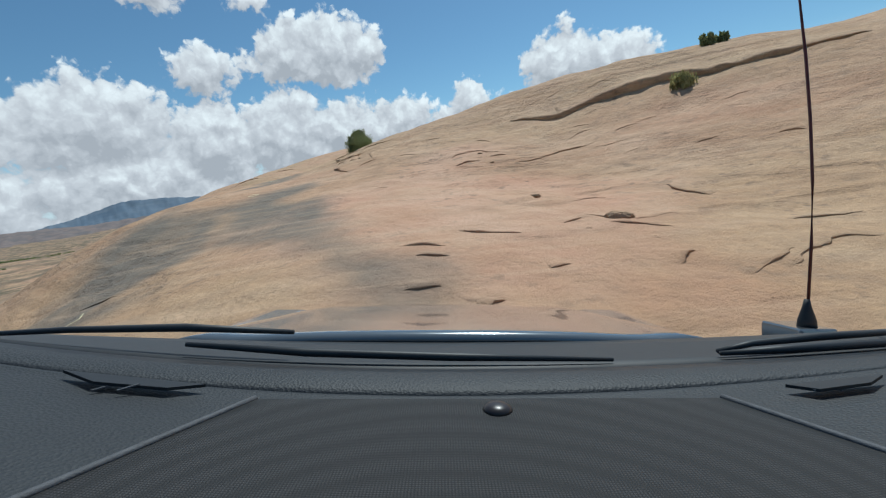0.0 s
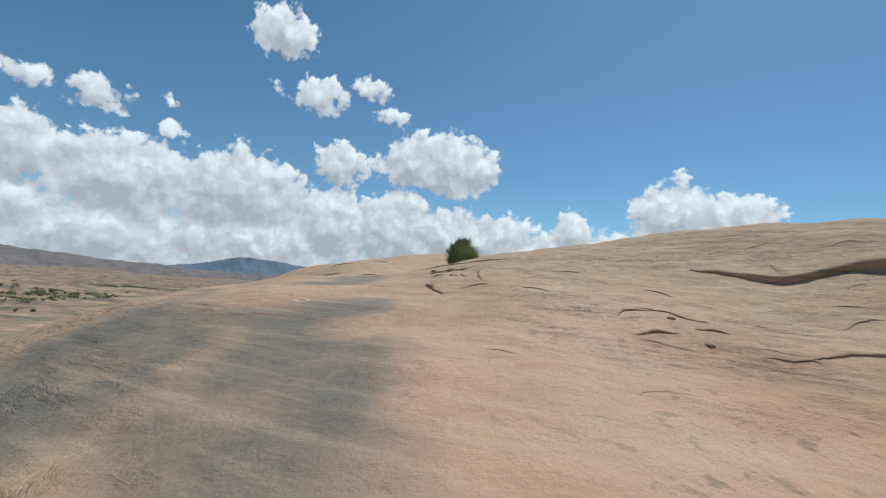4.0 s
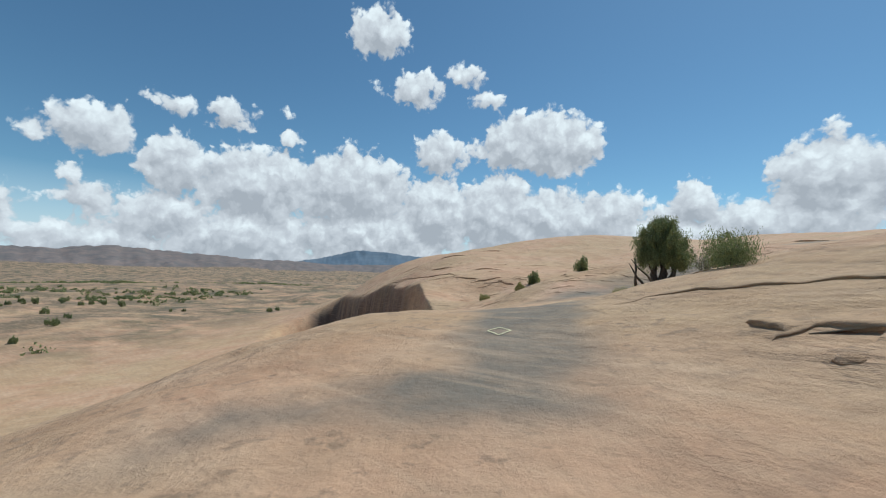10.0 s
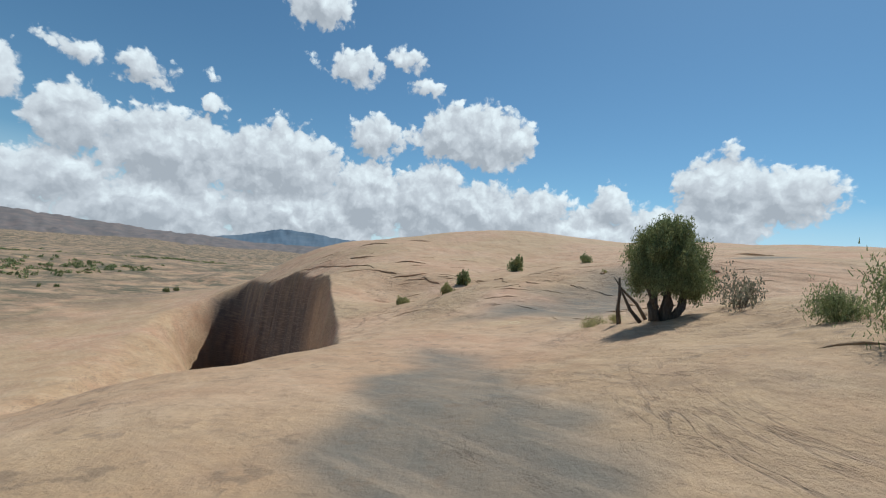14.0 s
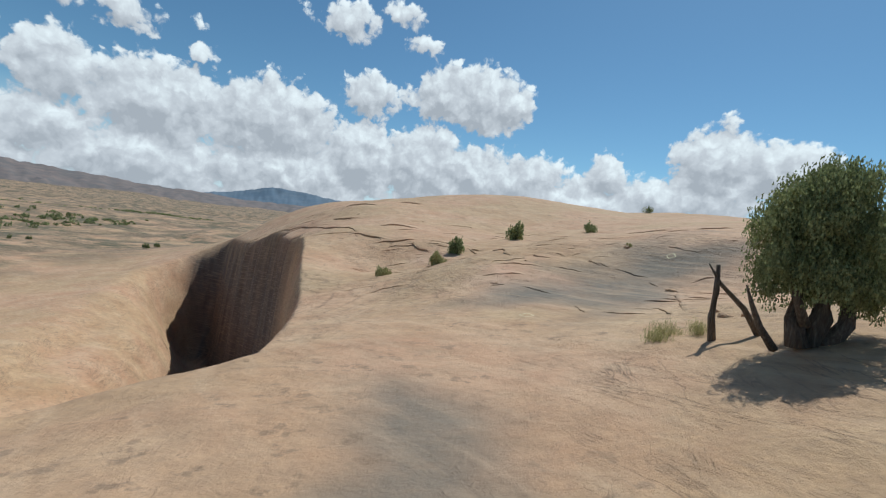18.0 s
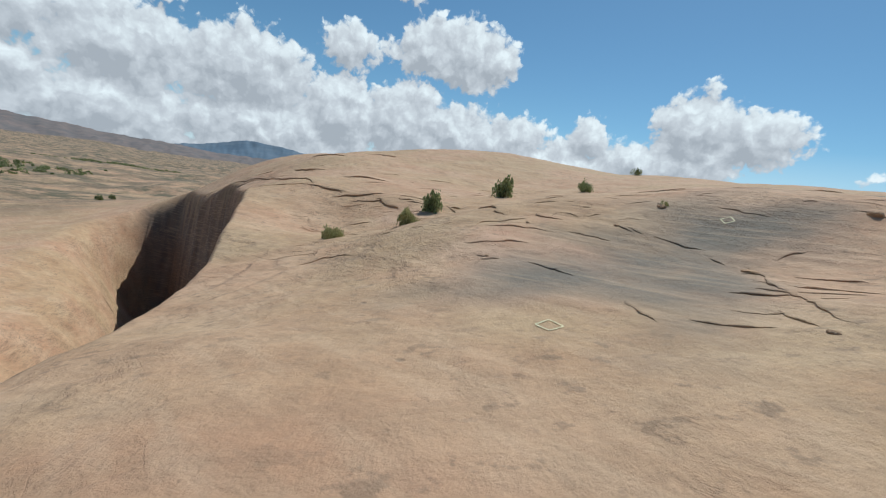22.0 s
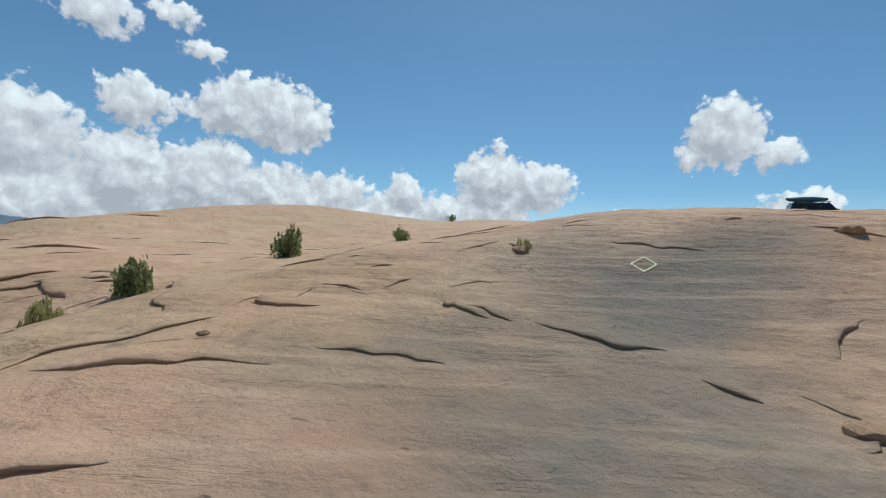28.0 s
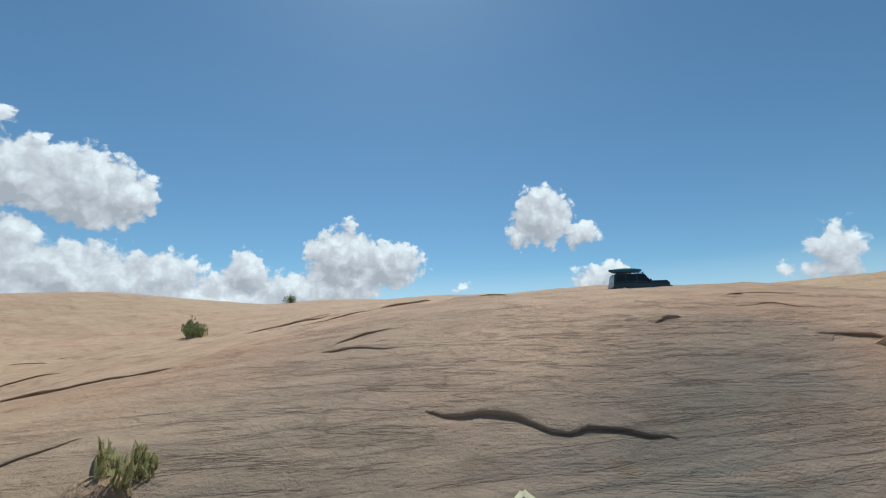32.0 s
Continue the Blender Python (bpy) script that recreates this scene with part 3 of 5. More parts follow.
def land(x, y):
    """Height of the ground, and its masks for tyre marks, dark lines at the ripple steps and far scrub."""
    x, y = np.asarray(x, float).ravel(), np.asarray(y, float).ravel()
    r = np.hypot(x - 10, y - 50)
    z = rock_base(x, y)
    path = trail_distance(x, y)
    off = smooth01(path, 1.0, 5.0)
    # swelling rock in the basin and the far plain
    far = smooth01(r, 60, 220)
    z += far * (fbm(x / 34, y / 34, 4, 5) - 0.5) * 6.0 * (1 - 0.4 * smooth01(r, 400, 900))
    z += smooth01(r, 350, 1200) * (fbm(x / 260, y / 260, 4, 15) - 0.5) * 26
    # knobs and hollows
    z += (0.25 + 0.75 * off) * (fbm(x / 4.0, y / 4.0, 4, 25) - 0.5) * 0.42
    # the canyon cut into the hill, with a sheer wall along its north-east side
    rough = fbm(x / 5, y / 5, 4, 81) - 0.5
    rim = polygon_depth(x, y, CANYON) + (0.5 + 1.8 * smooth01(y, 60, 75)) * rough
    inside = smooth01(rim, -0.3, 2.6 + 9.0 * smooth01(-x - 0.15 * y, 9, 20))
    bed = trail_distance(x, y, CANYON_BED)
    floor = -14.5 - 18.0 * np.exp(-(bed / 7.5) ** 2) * smooth01(y, 33, 62) + 3.0 * (fbm(x / 11, y / 11, 4, 83) - 0.5)
    z = z + inside * (np.minimum(z, floor) - z)
    near = 1 - smooth01(r, 70, 130)
    # low ripples of the cross-bedded stone
    bed = z * 3.2 + 2.2 * fbm(x / 8, y / 8, 3, 31) + 1.3 * fbm(x / 2.2, y / 2.2, 3, 33) + 0.09 * x - 0.05 * y
    frac = bed - np.floor(bed)
    ledge = smooth01(fbm(x / 6 + 3, y / 6, 3, 41), 0.48, 0.62) * (0.25 + 0.75 * off)
    z += near * ledge * (smooth01(frac, 0.0, 0.2) - frac) * 0.035
    # darker line along the foot of each ripple step
    step_line = near * ledge * np.exp(-((frac - 0.04) / 0.05) ** 2) * 0.2
    z += near * (fbm(x / 0.9, y / 0.9, 3, 51) - 0.5) * 0.07
    faded = path + 0.8 * (1 - smooth01(y, 6, 10))
    worn = np.minimum(faded, trail_distance(x, y, OLD_TRACK) - 0.5)
    wear = (1 - smooth01(worn + 2.6 * (fbm(x / 2.2, y / 2.2, 5, 61) - 0.5), 0.5, 1.7 + 1.5 * smooth01(y, 32, 38))) * smooth01(fbm(x / 6, y / 6, 2, 71), 0.25, 0.5)
    # brush and soil tone; cloud shadow over the west basin is darkened in too
    scrub = np.maximum(smooth01(r, 280, 700), 0.85 * smooth01(r, 62, 140) * smooth01(-x, 30, 65))
    # sheer wall only: varnish stain plus the shade darkened in with it
    varnish_shade = smooth01(rim, -0.6, 0.3) * (1 - smooth01(rim, 3.2, 5.0)) * smooth01(y, 64, 74) * smooth01(x + 0.425 * (y - 75), -14.0, -11.0)
    salmon = np.exp(-(((x - 4.0) / 4.5) ** 2 + ((y - 9.0) / 6.5) ** 2)) + 0.8 * np.exp(-(((x - 7.5) / 3.0) ** 2 + ((y - 42.0) / 4.0) ** 2)) + 0.6 * np.exp(-(((x - 5.0) / 5.0) ** 2 + ((y - 60.0) / 9.0) ** 2))
    salmon = smooth01(salmon + 0.9 * (fbm(x / 3.5, y / 3.5, 4, 101) - 0.5), 0.30, 0.75)
    return z, wear, step_line, scrub, varnish_shade, salmon


def ground_at(x, y):
    return float(land([x], [y])[0][0])


def axis_steps(lo, hi, fine, grow, limit):
    """Even fine steps between lo and hi, then ever longer ones out to the limit."""
    mid = list(np.arange(lo, hi + 1e-6, fine))
    up, step, v = [], fine, mid[-1]
    while v < limit:
        step *= grow
        v += step
        up.append(v)
    down, step, v = [], fine, mid[0]
    while v > -limit:
        step *= grow
        v -= step
        down.append(v)
    return np.array(down[::-1] + mid + up)


gx, gy = axis_steps(-2, 22, 0.075, 1.027, 4300), axis_steps(2, 50, 0.075, 1.027, 4300)
xx, yy = np.meshgrid(gx, gy, indexing="ij")
zz, wear, step_line, scrub, varnish_shade, salmon = land(xx, yy)
ids = np.arange(xx.size).reshape(xx.shape)
quads = np.stack([ids[:-1, :-1], ids[1:, :-1], ids[1:, 1:], ids[:-1, 1:]], -1).reshape(-1, 4)
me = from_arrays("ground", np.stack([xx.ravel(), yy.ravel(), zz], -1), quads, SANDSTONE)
for name, values in (("tyre_wear", wear), ("step_line", step_line), ("scrub", scrub), ("varnish_shade", varnish_shade), ("salmon", salmon)):
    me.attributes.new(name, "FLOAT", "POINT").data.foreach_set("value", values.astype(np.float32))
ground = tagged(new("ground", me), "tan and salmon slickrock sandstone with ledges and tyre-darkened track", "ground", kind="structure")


# rock ledges: height, depth, line from end to end
HILL_LEDGES = [
    (0.3, 0.6, [(10.9, 16.6), (11.5, 15.4), (11.8, 14.4), (12.6, 14.1), (13.5, 13.7), (14.8, 12.3), (15.6, 10.7), (16.9, 9.1), (18.4, 7.4)]),
    (0.055, 0.28, [(5.9, 12.1), (6.4, 12.2), (6.8, 12.0)]),
    (0.055, 0.28, [(7.2, 12.3), (7.7, 11.9)]),
    (0.055, 0.28, [(6.3, 13.2), (6.7, 13.4), (7.2, 13.2)]),
    (0.055, 0.28, [(7.4, 11.1), (8.0, 11.0), (8.6, 11.0), (9.4, 10.8), (10.3, 10.7)]),
    (0.12, 0.3, [(4.0, 20.8), (4.6, 20.8), (5.0, 20.3), (5.3, 21.0)]),
    (0.055, 0.28, [(4.0, 16.7), (4.6, 16.8), (4.9, 16.7)]),
    (0.12, 0.3, [(3.3, 18.0), (3.5, 16.2)]),
    (0.12, 0.3, [(5.6, 20.2), (5.1, 18.5), (4.7, 17.2)]),
    (0.055, 0.28, [(6.6, 13.8), (7.4, 13.1), (7.8, 12.0)]),
]
HILL_CRACKS = [
    (0.055, 0.28, [(5.2, 7.6), (5.1, 6.9)]),
    (0.055, 0.28, [(7.5, 6.2), (7.3, 5.6), (7.3, 5.0)]),
    (0.04, 0.2, [(4.7, 5.4), (4.9, 4.8), (5.4, 4.8)]),
    (0.04, 0.2, [(3.9, 3.1), (4.4, 3.2)]),
    (0.04, 0.2, [(4.1, 2.6), (4.7, 2.6), (5.1, 2.6), (5.4, 2.4)]),
    (0.04, 0.2, [(4.3, 2.4), (5.1, 2.5), (5.8, 2.5), (6.2, 2.2)]),
    (0.04, 0.2, [(2.8, 3.8), (3.1, 3.7)]),
    (0.04, 0.2, [(1.7, 5.5), (2.3, 5.1)]),
    (0.04, 0.2, [(1.7, 5.0), (2.1, 4.7)]),
    (0.04, 0.2, [(4.1, 5.2), (4.6, 5.2)]),
    (0.055, 0.28, [(10.9, 6.0), (11.1, 5.5)]),
    (0.055, 0.28, [(10.1, 7.4), (10.7, 7.0)]),
    (0.04, 0.2, [(1.2, 4.1), (1.6, 3.9)]),
    (0.04, 0.2, [(1.8, 3.3), (2.0, 3.4)]),
]
TRACK_LEDGES = [
    (0.12, 0.3, [(4.0, 20.2), (4.3, 20.1), (5.0, 20.4), (5.1, 20.4)]),
    (0.12, 0.3, [(4.9, 19.9), (4.7, 18.8)]),
    (0.12, 0.3, [(5.5, 19.6), (5.4, 18.9), (4.9, 17.9)]),
    (0.055, 0.28, [(3.4, 24.2), (4.3, 24.4), (5.1, 23.3), (5.9, 22.4), (6.7, 21.5), (7.7, 20.4)]),
    (0.12, 0.3, [(4.2, 21.5), (4.2, 20.8)]),
    (0.16, 1, [(-9.0, 88.1), (-1.3, 77.1)]),
    (0.16, 1, [(2.6, 60.8), (6.0, 60.7)]),
    (0.16, 1, [(-6.5, 87.1), (-0.9, 70.3), (1.6, 61.9)]),
    (0.16, 1, [(0.5, 63.7), (4.6, 60.4)]),
    (0.16, 0.7, [(9.3, 57.1), (8.6, 45.5)]),
    (0.16, 1, [(-10.0, 88.9), (-2.6, 78.5)]),
    (0.055, 0.28, [(13.0, 40.9), (12.6, 39.9), (11.4, 38.2), (9.9, 36.1)]),
]
BANK_CRACKS = [
    (0.055, 0.28, [(10.1, 37.5), (9.8, 36.4)]),
    (0.055, 0.28, [(11.5, 44.0), (11.8, 43.3)]),
    (0.055, 0.28, [(12.2, 43.1), (12.5, 42.2), (12.9, 41.7)]),
    (0.055, 0.28, [(15.8, 38.8), (14.7, 37.1)]),
    (0.055, 0.28, [(2.4, 45.0), (3.4, 45.7), (4.0, 44.6)]),
    (0.055, 0.28, [(6.7, 42.0), (7.3, 41.6)]),
    (0.16, 0.7, [(9.5, 56.4), (9.9, 55.4)]),
    (0.04, 0.2, [(8.4, 38.7), (8.0, 37.1)]),
    (0.055, 0.28, [(11.3, 39.0), (11.6, 38.2), (12.1, 37.5)]),
    (0.16, 0.7, [(4.9, 60.0), (5.8, 58.4), (6.4, 56.6)]),
    (0.16, 0.7, [(6.6, 59.6), (8.2, 58.0), (8.2, 55.9)]),
    (0.16, 0.7, [(3.0, 62.3), (3.5, 60.9)]),
    (0.055, 0.28, [(7.2, 44.2), (7.7, 44.8), (8.7, 44.7), (9.2, 44.8)]),
]
DOME_LEDGES = [
    (0.055, 0.28, [(7.6, 44.4), (8.5, 43.7), (9.5, 43.3)]),
    (0.055, 0.28, [(9.7, 43.6), (10.4, 43.1), (10.8, 42.7)]),
    (0.055, 0.28, [(11.5, 44.1), (11.8, 43.7), (12.0, 43.1)]),
    (0.055, 0.28, [(12.1, 39.8), (12.3, 38.9), (12.8, 37.3)]),
    (0.04, 0.2, [(6.7, 41.8), (7.2, 41.7)]),
    (0.04, 0.2, [(7.7, 41.4), (8.1, 40.7), (8.4, 40.2)]),
    (0.055, 0.28, [(13.9, 45.4), (13.8, 44.8)]),
    (0.055, 0.28, [(3.2, 45.4), (3.6, 45.3)]),
    (0.055, 0.28, [(6.6, 43.0), (7.6, 42.7), (8.4, 42.6)]),
    (0.055, 0.28, [(12.4, 41.3), (12.6, 40.8)]),
    (0.04, 0.2, [(11.5, 44.1), (11.7, 44.0), (11.8, 43.6)]),
    (0.055, 0.28, [(15.2, 44.2), (15.4, 43.6), (15.5, 43.2), (15.7, 42.7)]),
    (0.04, 0.2, [(13.9, 45.3), (13.8, 44.7)]),
]
DOME_CRACKS = [
    (0.055, 0.28, [(17.8, 42.1), (17.9, 41.6), (17.8, 40.9)]),
    (0.04, 0.2, [(11.1, 44.9), (11.6, 44.9), (11.8, 45.1)]),
    (0.04, 0.2, [(11.3, 45.9), (11.8, 45.8)]),
    (0.04, 0.2, [(12.8, 45.6), (13.4, 45.5), (14.0, 45.6)]),
    (0.04, 0.2, [(15.4, 45.6), (15.9, 44.9)]),
    (0.04, 0.2, [(18.0, 42.1), (17.8, 41.7), (18.2, 41.1)]),
    (0.04, 0.2, [(17.2, 43.1), (17.6, 42.9)]),
]
LEDGES = HILL_LEDGES + HILL_CRACKS + TRACK_LEDGES + BANK_CRACKS + DOME_LEDGES + DOME_CRACKS

# many more short ones, lying roughly along the slope
ledge_rng = random.Random(11)
for x0, x1, y0, y1, count, length, lean in ((3, 16, 2, 18, 70, 0.8, -30), (8, 20, 36, 48, 120, 1.1, -25), (3, 10, 17, 28, 22, 0.8, -30), (0, 7, 42, 60, 34, 1.2, -20), (5, 30, 49, 75, 60, 2.2, -15), (-3, 3, 8, 20, 8, 0.8, -30), (-30, 10, 60, 110, 26, 4.0, -20)):
    for _ in range(count):
        cx, cy = ledge_rng.uniform(x0, x1), ledge_rng.uniform(y0, y1)
        if trail_distance(np.array([cx]), np.array([cy]))[0] < 1.7 or (cx < -1 and 30 < cy < 75):
            continue
        turn, long = radians(ledge_rng.gauss(lean, 20)), length * ledge_rng.uniform(0.35, 1.4)
        bend = ledge_rng.uniform(-0.2, 0.2) * long
        line = [(cx + s * long / 2 * math.cos(turn) - bend * (1 - s * s) * math.sin(turn), cy + s * long / 2 * math.sin(turn) + bend * (1 - s * s) * math.cos(turn)) for s in (-1, -0.4, 0.2, 1)]
        LEDGES.append((long * ledge_rng.uniform(0.015, 0.045), long * ledge_rng.uniform(0.14, 0.28), line))


def ledge_points(rise, deep, line, seed):
    """Plan, height and row count of a lip of rock: rows along the line, eight points across each, from the back to the undercut foot."""
    legs = [math.dist(a, b) for a, b in zip(line, line[1:])]
    total = sum(legs)
    n = max(8, min(60, int(total / max(0.05, 0.35 * deep))))
    along = np.linspace(0, total, n)
    run = np.concatenate([[0], np.cumsum(legs)])
    px, py = np.interp(along, run, [p[0] for p in line]), np.interp(along, run, [p[1] for p in line])
    tx, ty = np.gradient(px), np.gradient(py)
    ln = np.hypot(tx, ty) + 1e-9
    nx, ny = -ty / ln, tx / ln
    mid = n // 2
    probe = rock_base(np.array([px[mid] + nx[mid] * 1.5, px[mid] - nx[mid] * 1.5]), np.array([py[mid] + ny[mid] * 1.5, py[mid] - ny[mid] * 1.5]))
    if probe[0] < probe[1]:
        nx, ny = -nx, -ny
    wob = deep * (1.3 * (fbm(along / (2.2 * deep) + seed, along * 0 + seed * 0.7, 4, 21, 0.6) - 0.5))
    px, py = px + nx * wob, py + ny * wob
    t = along / total
    fade = np.clip(np.sin(np.pi * t), 0, 1) ** 0.6 * (0.35 + 1.1 * fbm(along / (1.5 * deep) + 5 * seed, along * 0, 3, 27))
    across = np.array([3.8, 2.6, 1.4, 0.45, 0.05, 0.0, 0.08, 0.14])
    high = np.array([-0.35, 0.02, 0.40, 0.84, 1.0, 0.72, 0.15, -0.6])
    back = deep * (0.7 + 0.6 * fbm(along / deep + 9 * seed, along * 0 + 3, 3, 29))
    x = px[:, None] + nx[:, None] * back[:, None] * across
    y = py[:, None] + ny[:, None] * back[:, None] * across
    h = rise * fade[:, None] * high - 0.012
    return x, y, h


ledge_sets = [ledge_points(rise, deep, line, k) for k, (rise, deep, line) in enumerate(LEDGES)]
all_x, all_y = np.concatenate([s[0].ravel() for s in ledge_sets]), np.concatenate([s[1].ravel() for s in ledge_sets])
all_land, start = land(all_x, all_y), 0
for x, y, h in ledge_sets:
    z, *masks = [v[start:start + x.size] for v in all_land]
    z = z.reshape(x.shape) + h
    start += x.size
    ids = np.arange(x.size).reshape(x.shape)
    quads = np.stack([ids[:-1, :-1], ids[1:, :-1], ids[1:, 1:], ids[:-1, 1:]], -1).reshape(-1, 4)
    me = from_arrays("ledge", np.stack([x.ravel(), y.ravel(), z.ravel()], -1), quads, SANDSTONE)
    for name, values in zip(("tyre_wear", "step_line", "scrub", "varnish_shade", "salmon"), masks):
        me.attributes.new(name, "FLOAT", "POINT").data.foreach_set("value", values.astype(np.float32))
    ob = new("ledge", me)
    ob.parent = ground


# ---------------------------------------------------------------- far mesas and mountains
def ridge(name, profile, dist, base, depth, material, label, seed):
    """A range along an arc: profile of (azimuth, height in degrees)."""
    az = np.linspace(profile[0][0], profile[-1][0], 260)
    el = np.interp(az, [p[0] for p in profile], [p[1] for p in profile])
    el = el + (fbm(az * 1.3, az * 0, 5, seed) - 0.5) * 0.28
    rows, n = [], 14
    for k in range(n):
        s = k / (n - 1)
        rr = dist - depth * (1 - s) + depth * 0.12 * (fbm(az * 0.8, az * 0 + k * 0.4, 3, seed + 3) - 0.5)
        top = np.tan(np.radians(el)) * dist
        h = base + (top - base) * (s ** 1.4) + (fbm(az * 2.2, az * 0 + k * 0.5, 4, seed + 7) - 0.5) * depth * 0.03 * (1 - s * 0.6)
        rows.append(np.stack([rr * np.sin(np.radians(az)), rr * np.cos(np.radians(az)), h], -1))
    v = np.array(rows)
    i = np.arange(v.shape[0] * v.shape[1]).reshape(v.shape[:2])
    q = np.stack([i[:-1, :-1], i[:-1, 1:], i[1:, 1:], i[1:, :-1]], -1).reshape(-1, 4)
    return tagged(new(name, from_arrays(name, v.reshape(-1, 3), q, material)), label, "distant land", kind="structure")


def hazed_rock(name, a, b, scale):
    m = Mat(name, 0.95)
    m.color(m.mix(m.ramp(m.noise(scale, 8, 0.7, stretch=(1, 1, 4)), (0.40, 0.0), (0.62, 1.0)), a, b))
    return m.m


# mesa tones are lightened and greyed to paint in distance haze
HAZED_MESA = hazed_rock("hazed_mesa_rock", (0.145, 0.125, 0.118), (0.24, 0.175, 0.150), 0.012)
# the mountains' blue is air haze put into the rock colour
HAZED_RANGE = hazed_rock("hazed_mountain_rock", (0.105, 0.150, 0.205), (0.150, 0.190, 0.235), 0.004)
ridge("backdrop_mountain", [(-25.2, -0.70), (-20.0, 0.02), (-16.3, 0.71), (-12.0, 1.78), (-7.7, 1.70), (-4.7, 1.28), (-1.2, 1.36), (3.6, 0.86), (8.9, 0.27)], 4150, -60, 700, HAZED_RANGE,
      "mountain range with blue haze painted into its colour, far beyond the mesas", 91)
ridge("backdrop_mesa", [(-76.2, 0.52), (-56.8, 0.77), (-46.9, 0.59), (-42.3, 0.69), (-38.2, 1.16), (-32.5, 0.74), (-25.2, 0.31), (-19.0, 0.07), (-12.6, -0.14), (-2.8, 0.26), (10.0, 0.27)], 3100, -60, 1300, HAZED_MESA,
      "brown scrub-covered mesa rim along the horizon", 95)
ridge("backdrop_hills", [(-178, 0.3), (-150, 0.8), (-110, 0.5), (-74, 0.5)], 3300, -60, 900, HAZED_MESA, "brown mesa rim behind the basin", 97)
ridge("backdrop_plateau", [(60, 0.2), (90, 0.6), (130, 0.3), (182, 0.4)], 3300, -60, 900, HAZED_MESA, "brown mesa rim beyond the domes", 99)


# ---------------------------------------------------------------- plants
rng = np.random.default_rng(7)


def sprigs(points, size, rng, upright=0.4, slim=0.35):
    """Small leaf blades, two crossed triangles each, at the points."""
    n = len(points)
    axis = rng.normal(size=(n, 3))
    axis[:, 2] = np.abs(axis[:, 2]) + upright * 2
    axis /= np.linalg.norm(axis, axis=1, keepdims=True)
    side = np.cross(axis, rng.normal(size=(n, 3)))
    side /= np.linalg.norm(side, axis=1, keepdims=True) + 1e-9
    other = np.cross(axis, side)
    s = (size * rng.uniform(0.6, 1.35, n))[:, None]
    base, tip = points - axis * s * 0.5, points + axis * s * 0.5
    v = np.stack([base - side * s * slim, base + side * s * slim, tip, points - other * s * slim, points + other * s * slim, tip + side * s * 0.1], 1).reshape(-1, 3)
    i = np.arange(n)[:, None] * 6
    f = np.stack([i + [[0, 1, 2]], i + [[3, 4, 5]]], 1).reshape(-1, 3)
    return v, f


def lobed(rng, lobes, count, fill=0.35):
    """Points in the outer shell of a heap of ellipsoids (centre, radii)."""
    vol = np.array([l[3] * l[4] * l[5] for l in lobes]) ** 0.67
    pick = rng.choice(len(lobes), count, p=vol / vol.sum())
    d = rng.normal(size=(count, 3))
    d /= np.linalg.norm(d, axis=1, keepdims=True)
    rad = 1 - fill * rng.random(count) ** 1.5
    rad *= 1 + 0.22 * np.sin(d[:, 0] * 7 + pick) * np.cos(d[:, 1] * 6 + d[:, 2] * 5)
    L = np.array(lobes)[pick]
    return L[:, :3] + d * rad[:, None] * L[:, 3:6]


def sprays(centres, each, wide, tall):
    """Upright tufts of leaf points round the centres."""
    c = np.repeat(centres, each, 0)
    k = np.repeat(rng.uniform(0.6, 1.5, len(centres)), each)[:, None]
    return c + np.clip(rng.normal(size=c.shape), -1.4, 1.4) * k * [wide, wide, tall]


def limb(points, radii, sides=7):
    """A tapered, bent round branch."""
    bm = bmesh.new()
    rings = []
    for k, (p, r) in enumerate(zip(points, radii)):
        p = Vector(p)
        nxt = Vector(points[min(k + 1, len(points) - 1)]) - Vector(points[max(k - 1, 0)])
        q = nxt.to_track_quat("Z", "Y")
        rings.append([bm.verts.new(p + q @ Vector((math.cos(a) * r, math.sin(a) * r * 0.85, 0))) for a in (2 * math.pi * i / sides for i in range(sides))])
    for a, b in zip(rings, rings[1:]):
        for i in range(sides):
            bm.faces.new((a[i], a[(i + 1) % sides], b[(i + 1) % sides], b[i]))
    bm.faces.new(rings[-1])
    bm.faces.new(rings[0][::-1])
    return bm


def plant_root(name, x, y, label, category, group="", turn=0.0, sink=0.04):
    ob = new(name)
    ob.matrix_basis = pose(x, y, ground_at(x, y) - sink, 0, 0, turn)
    return tagged(ob, label, category, group)


def add_mesh(name, v, f, material, parent, label=""):
    ob = new(name, from_arrays(name, v, f, material, smooth=False))
    ob.parent = parent
    if label:
        ob["label"] = label
    return ob



# the juniper beside the track: twisted stems, a dead snag, a heavy crown
TREE_X, TREE_Y = 8.0, 31.6
tree = plant_root("juniper_tree", TREE_X, TREE_Y, "old Utah juniper with twisted grey stems and dense green crown", "tree", sink=-0.0)
TS = 1.0
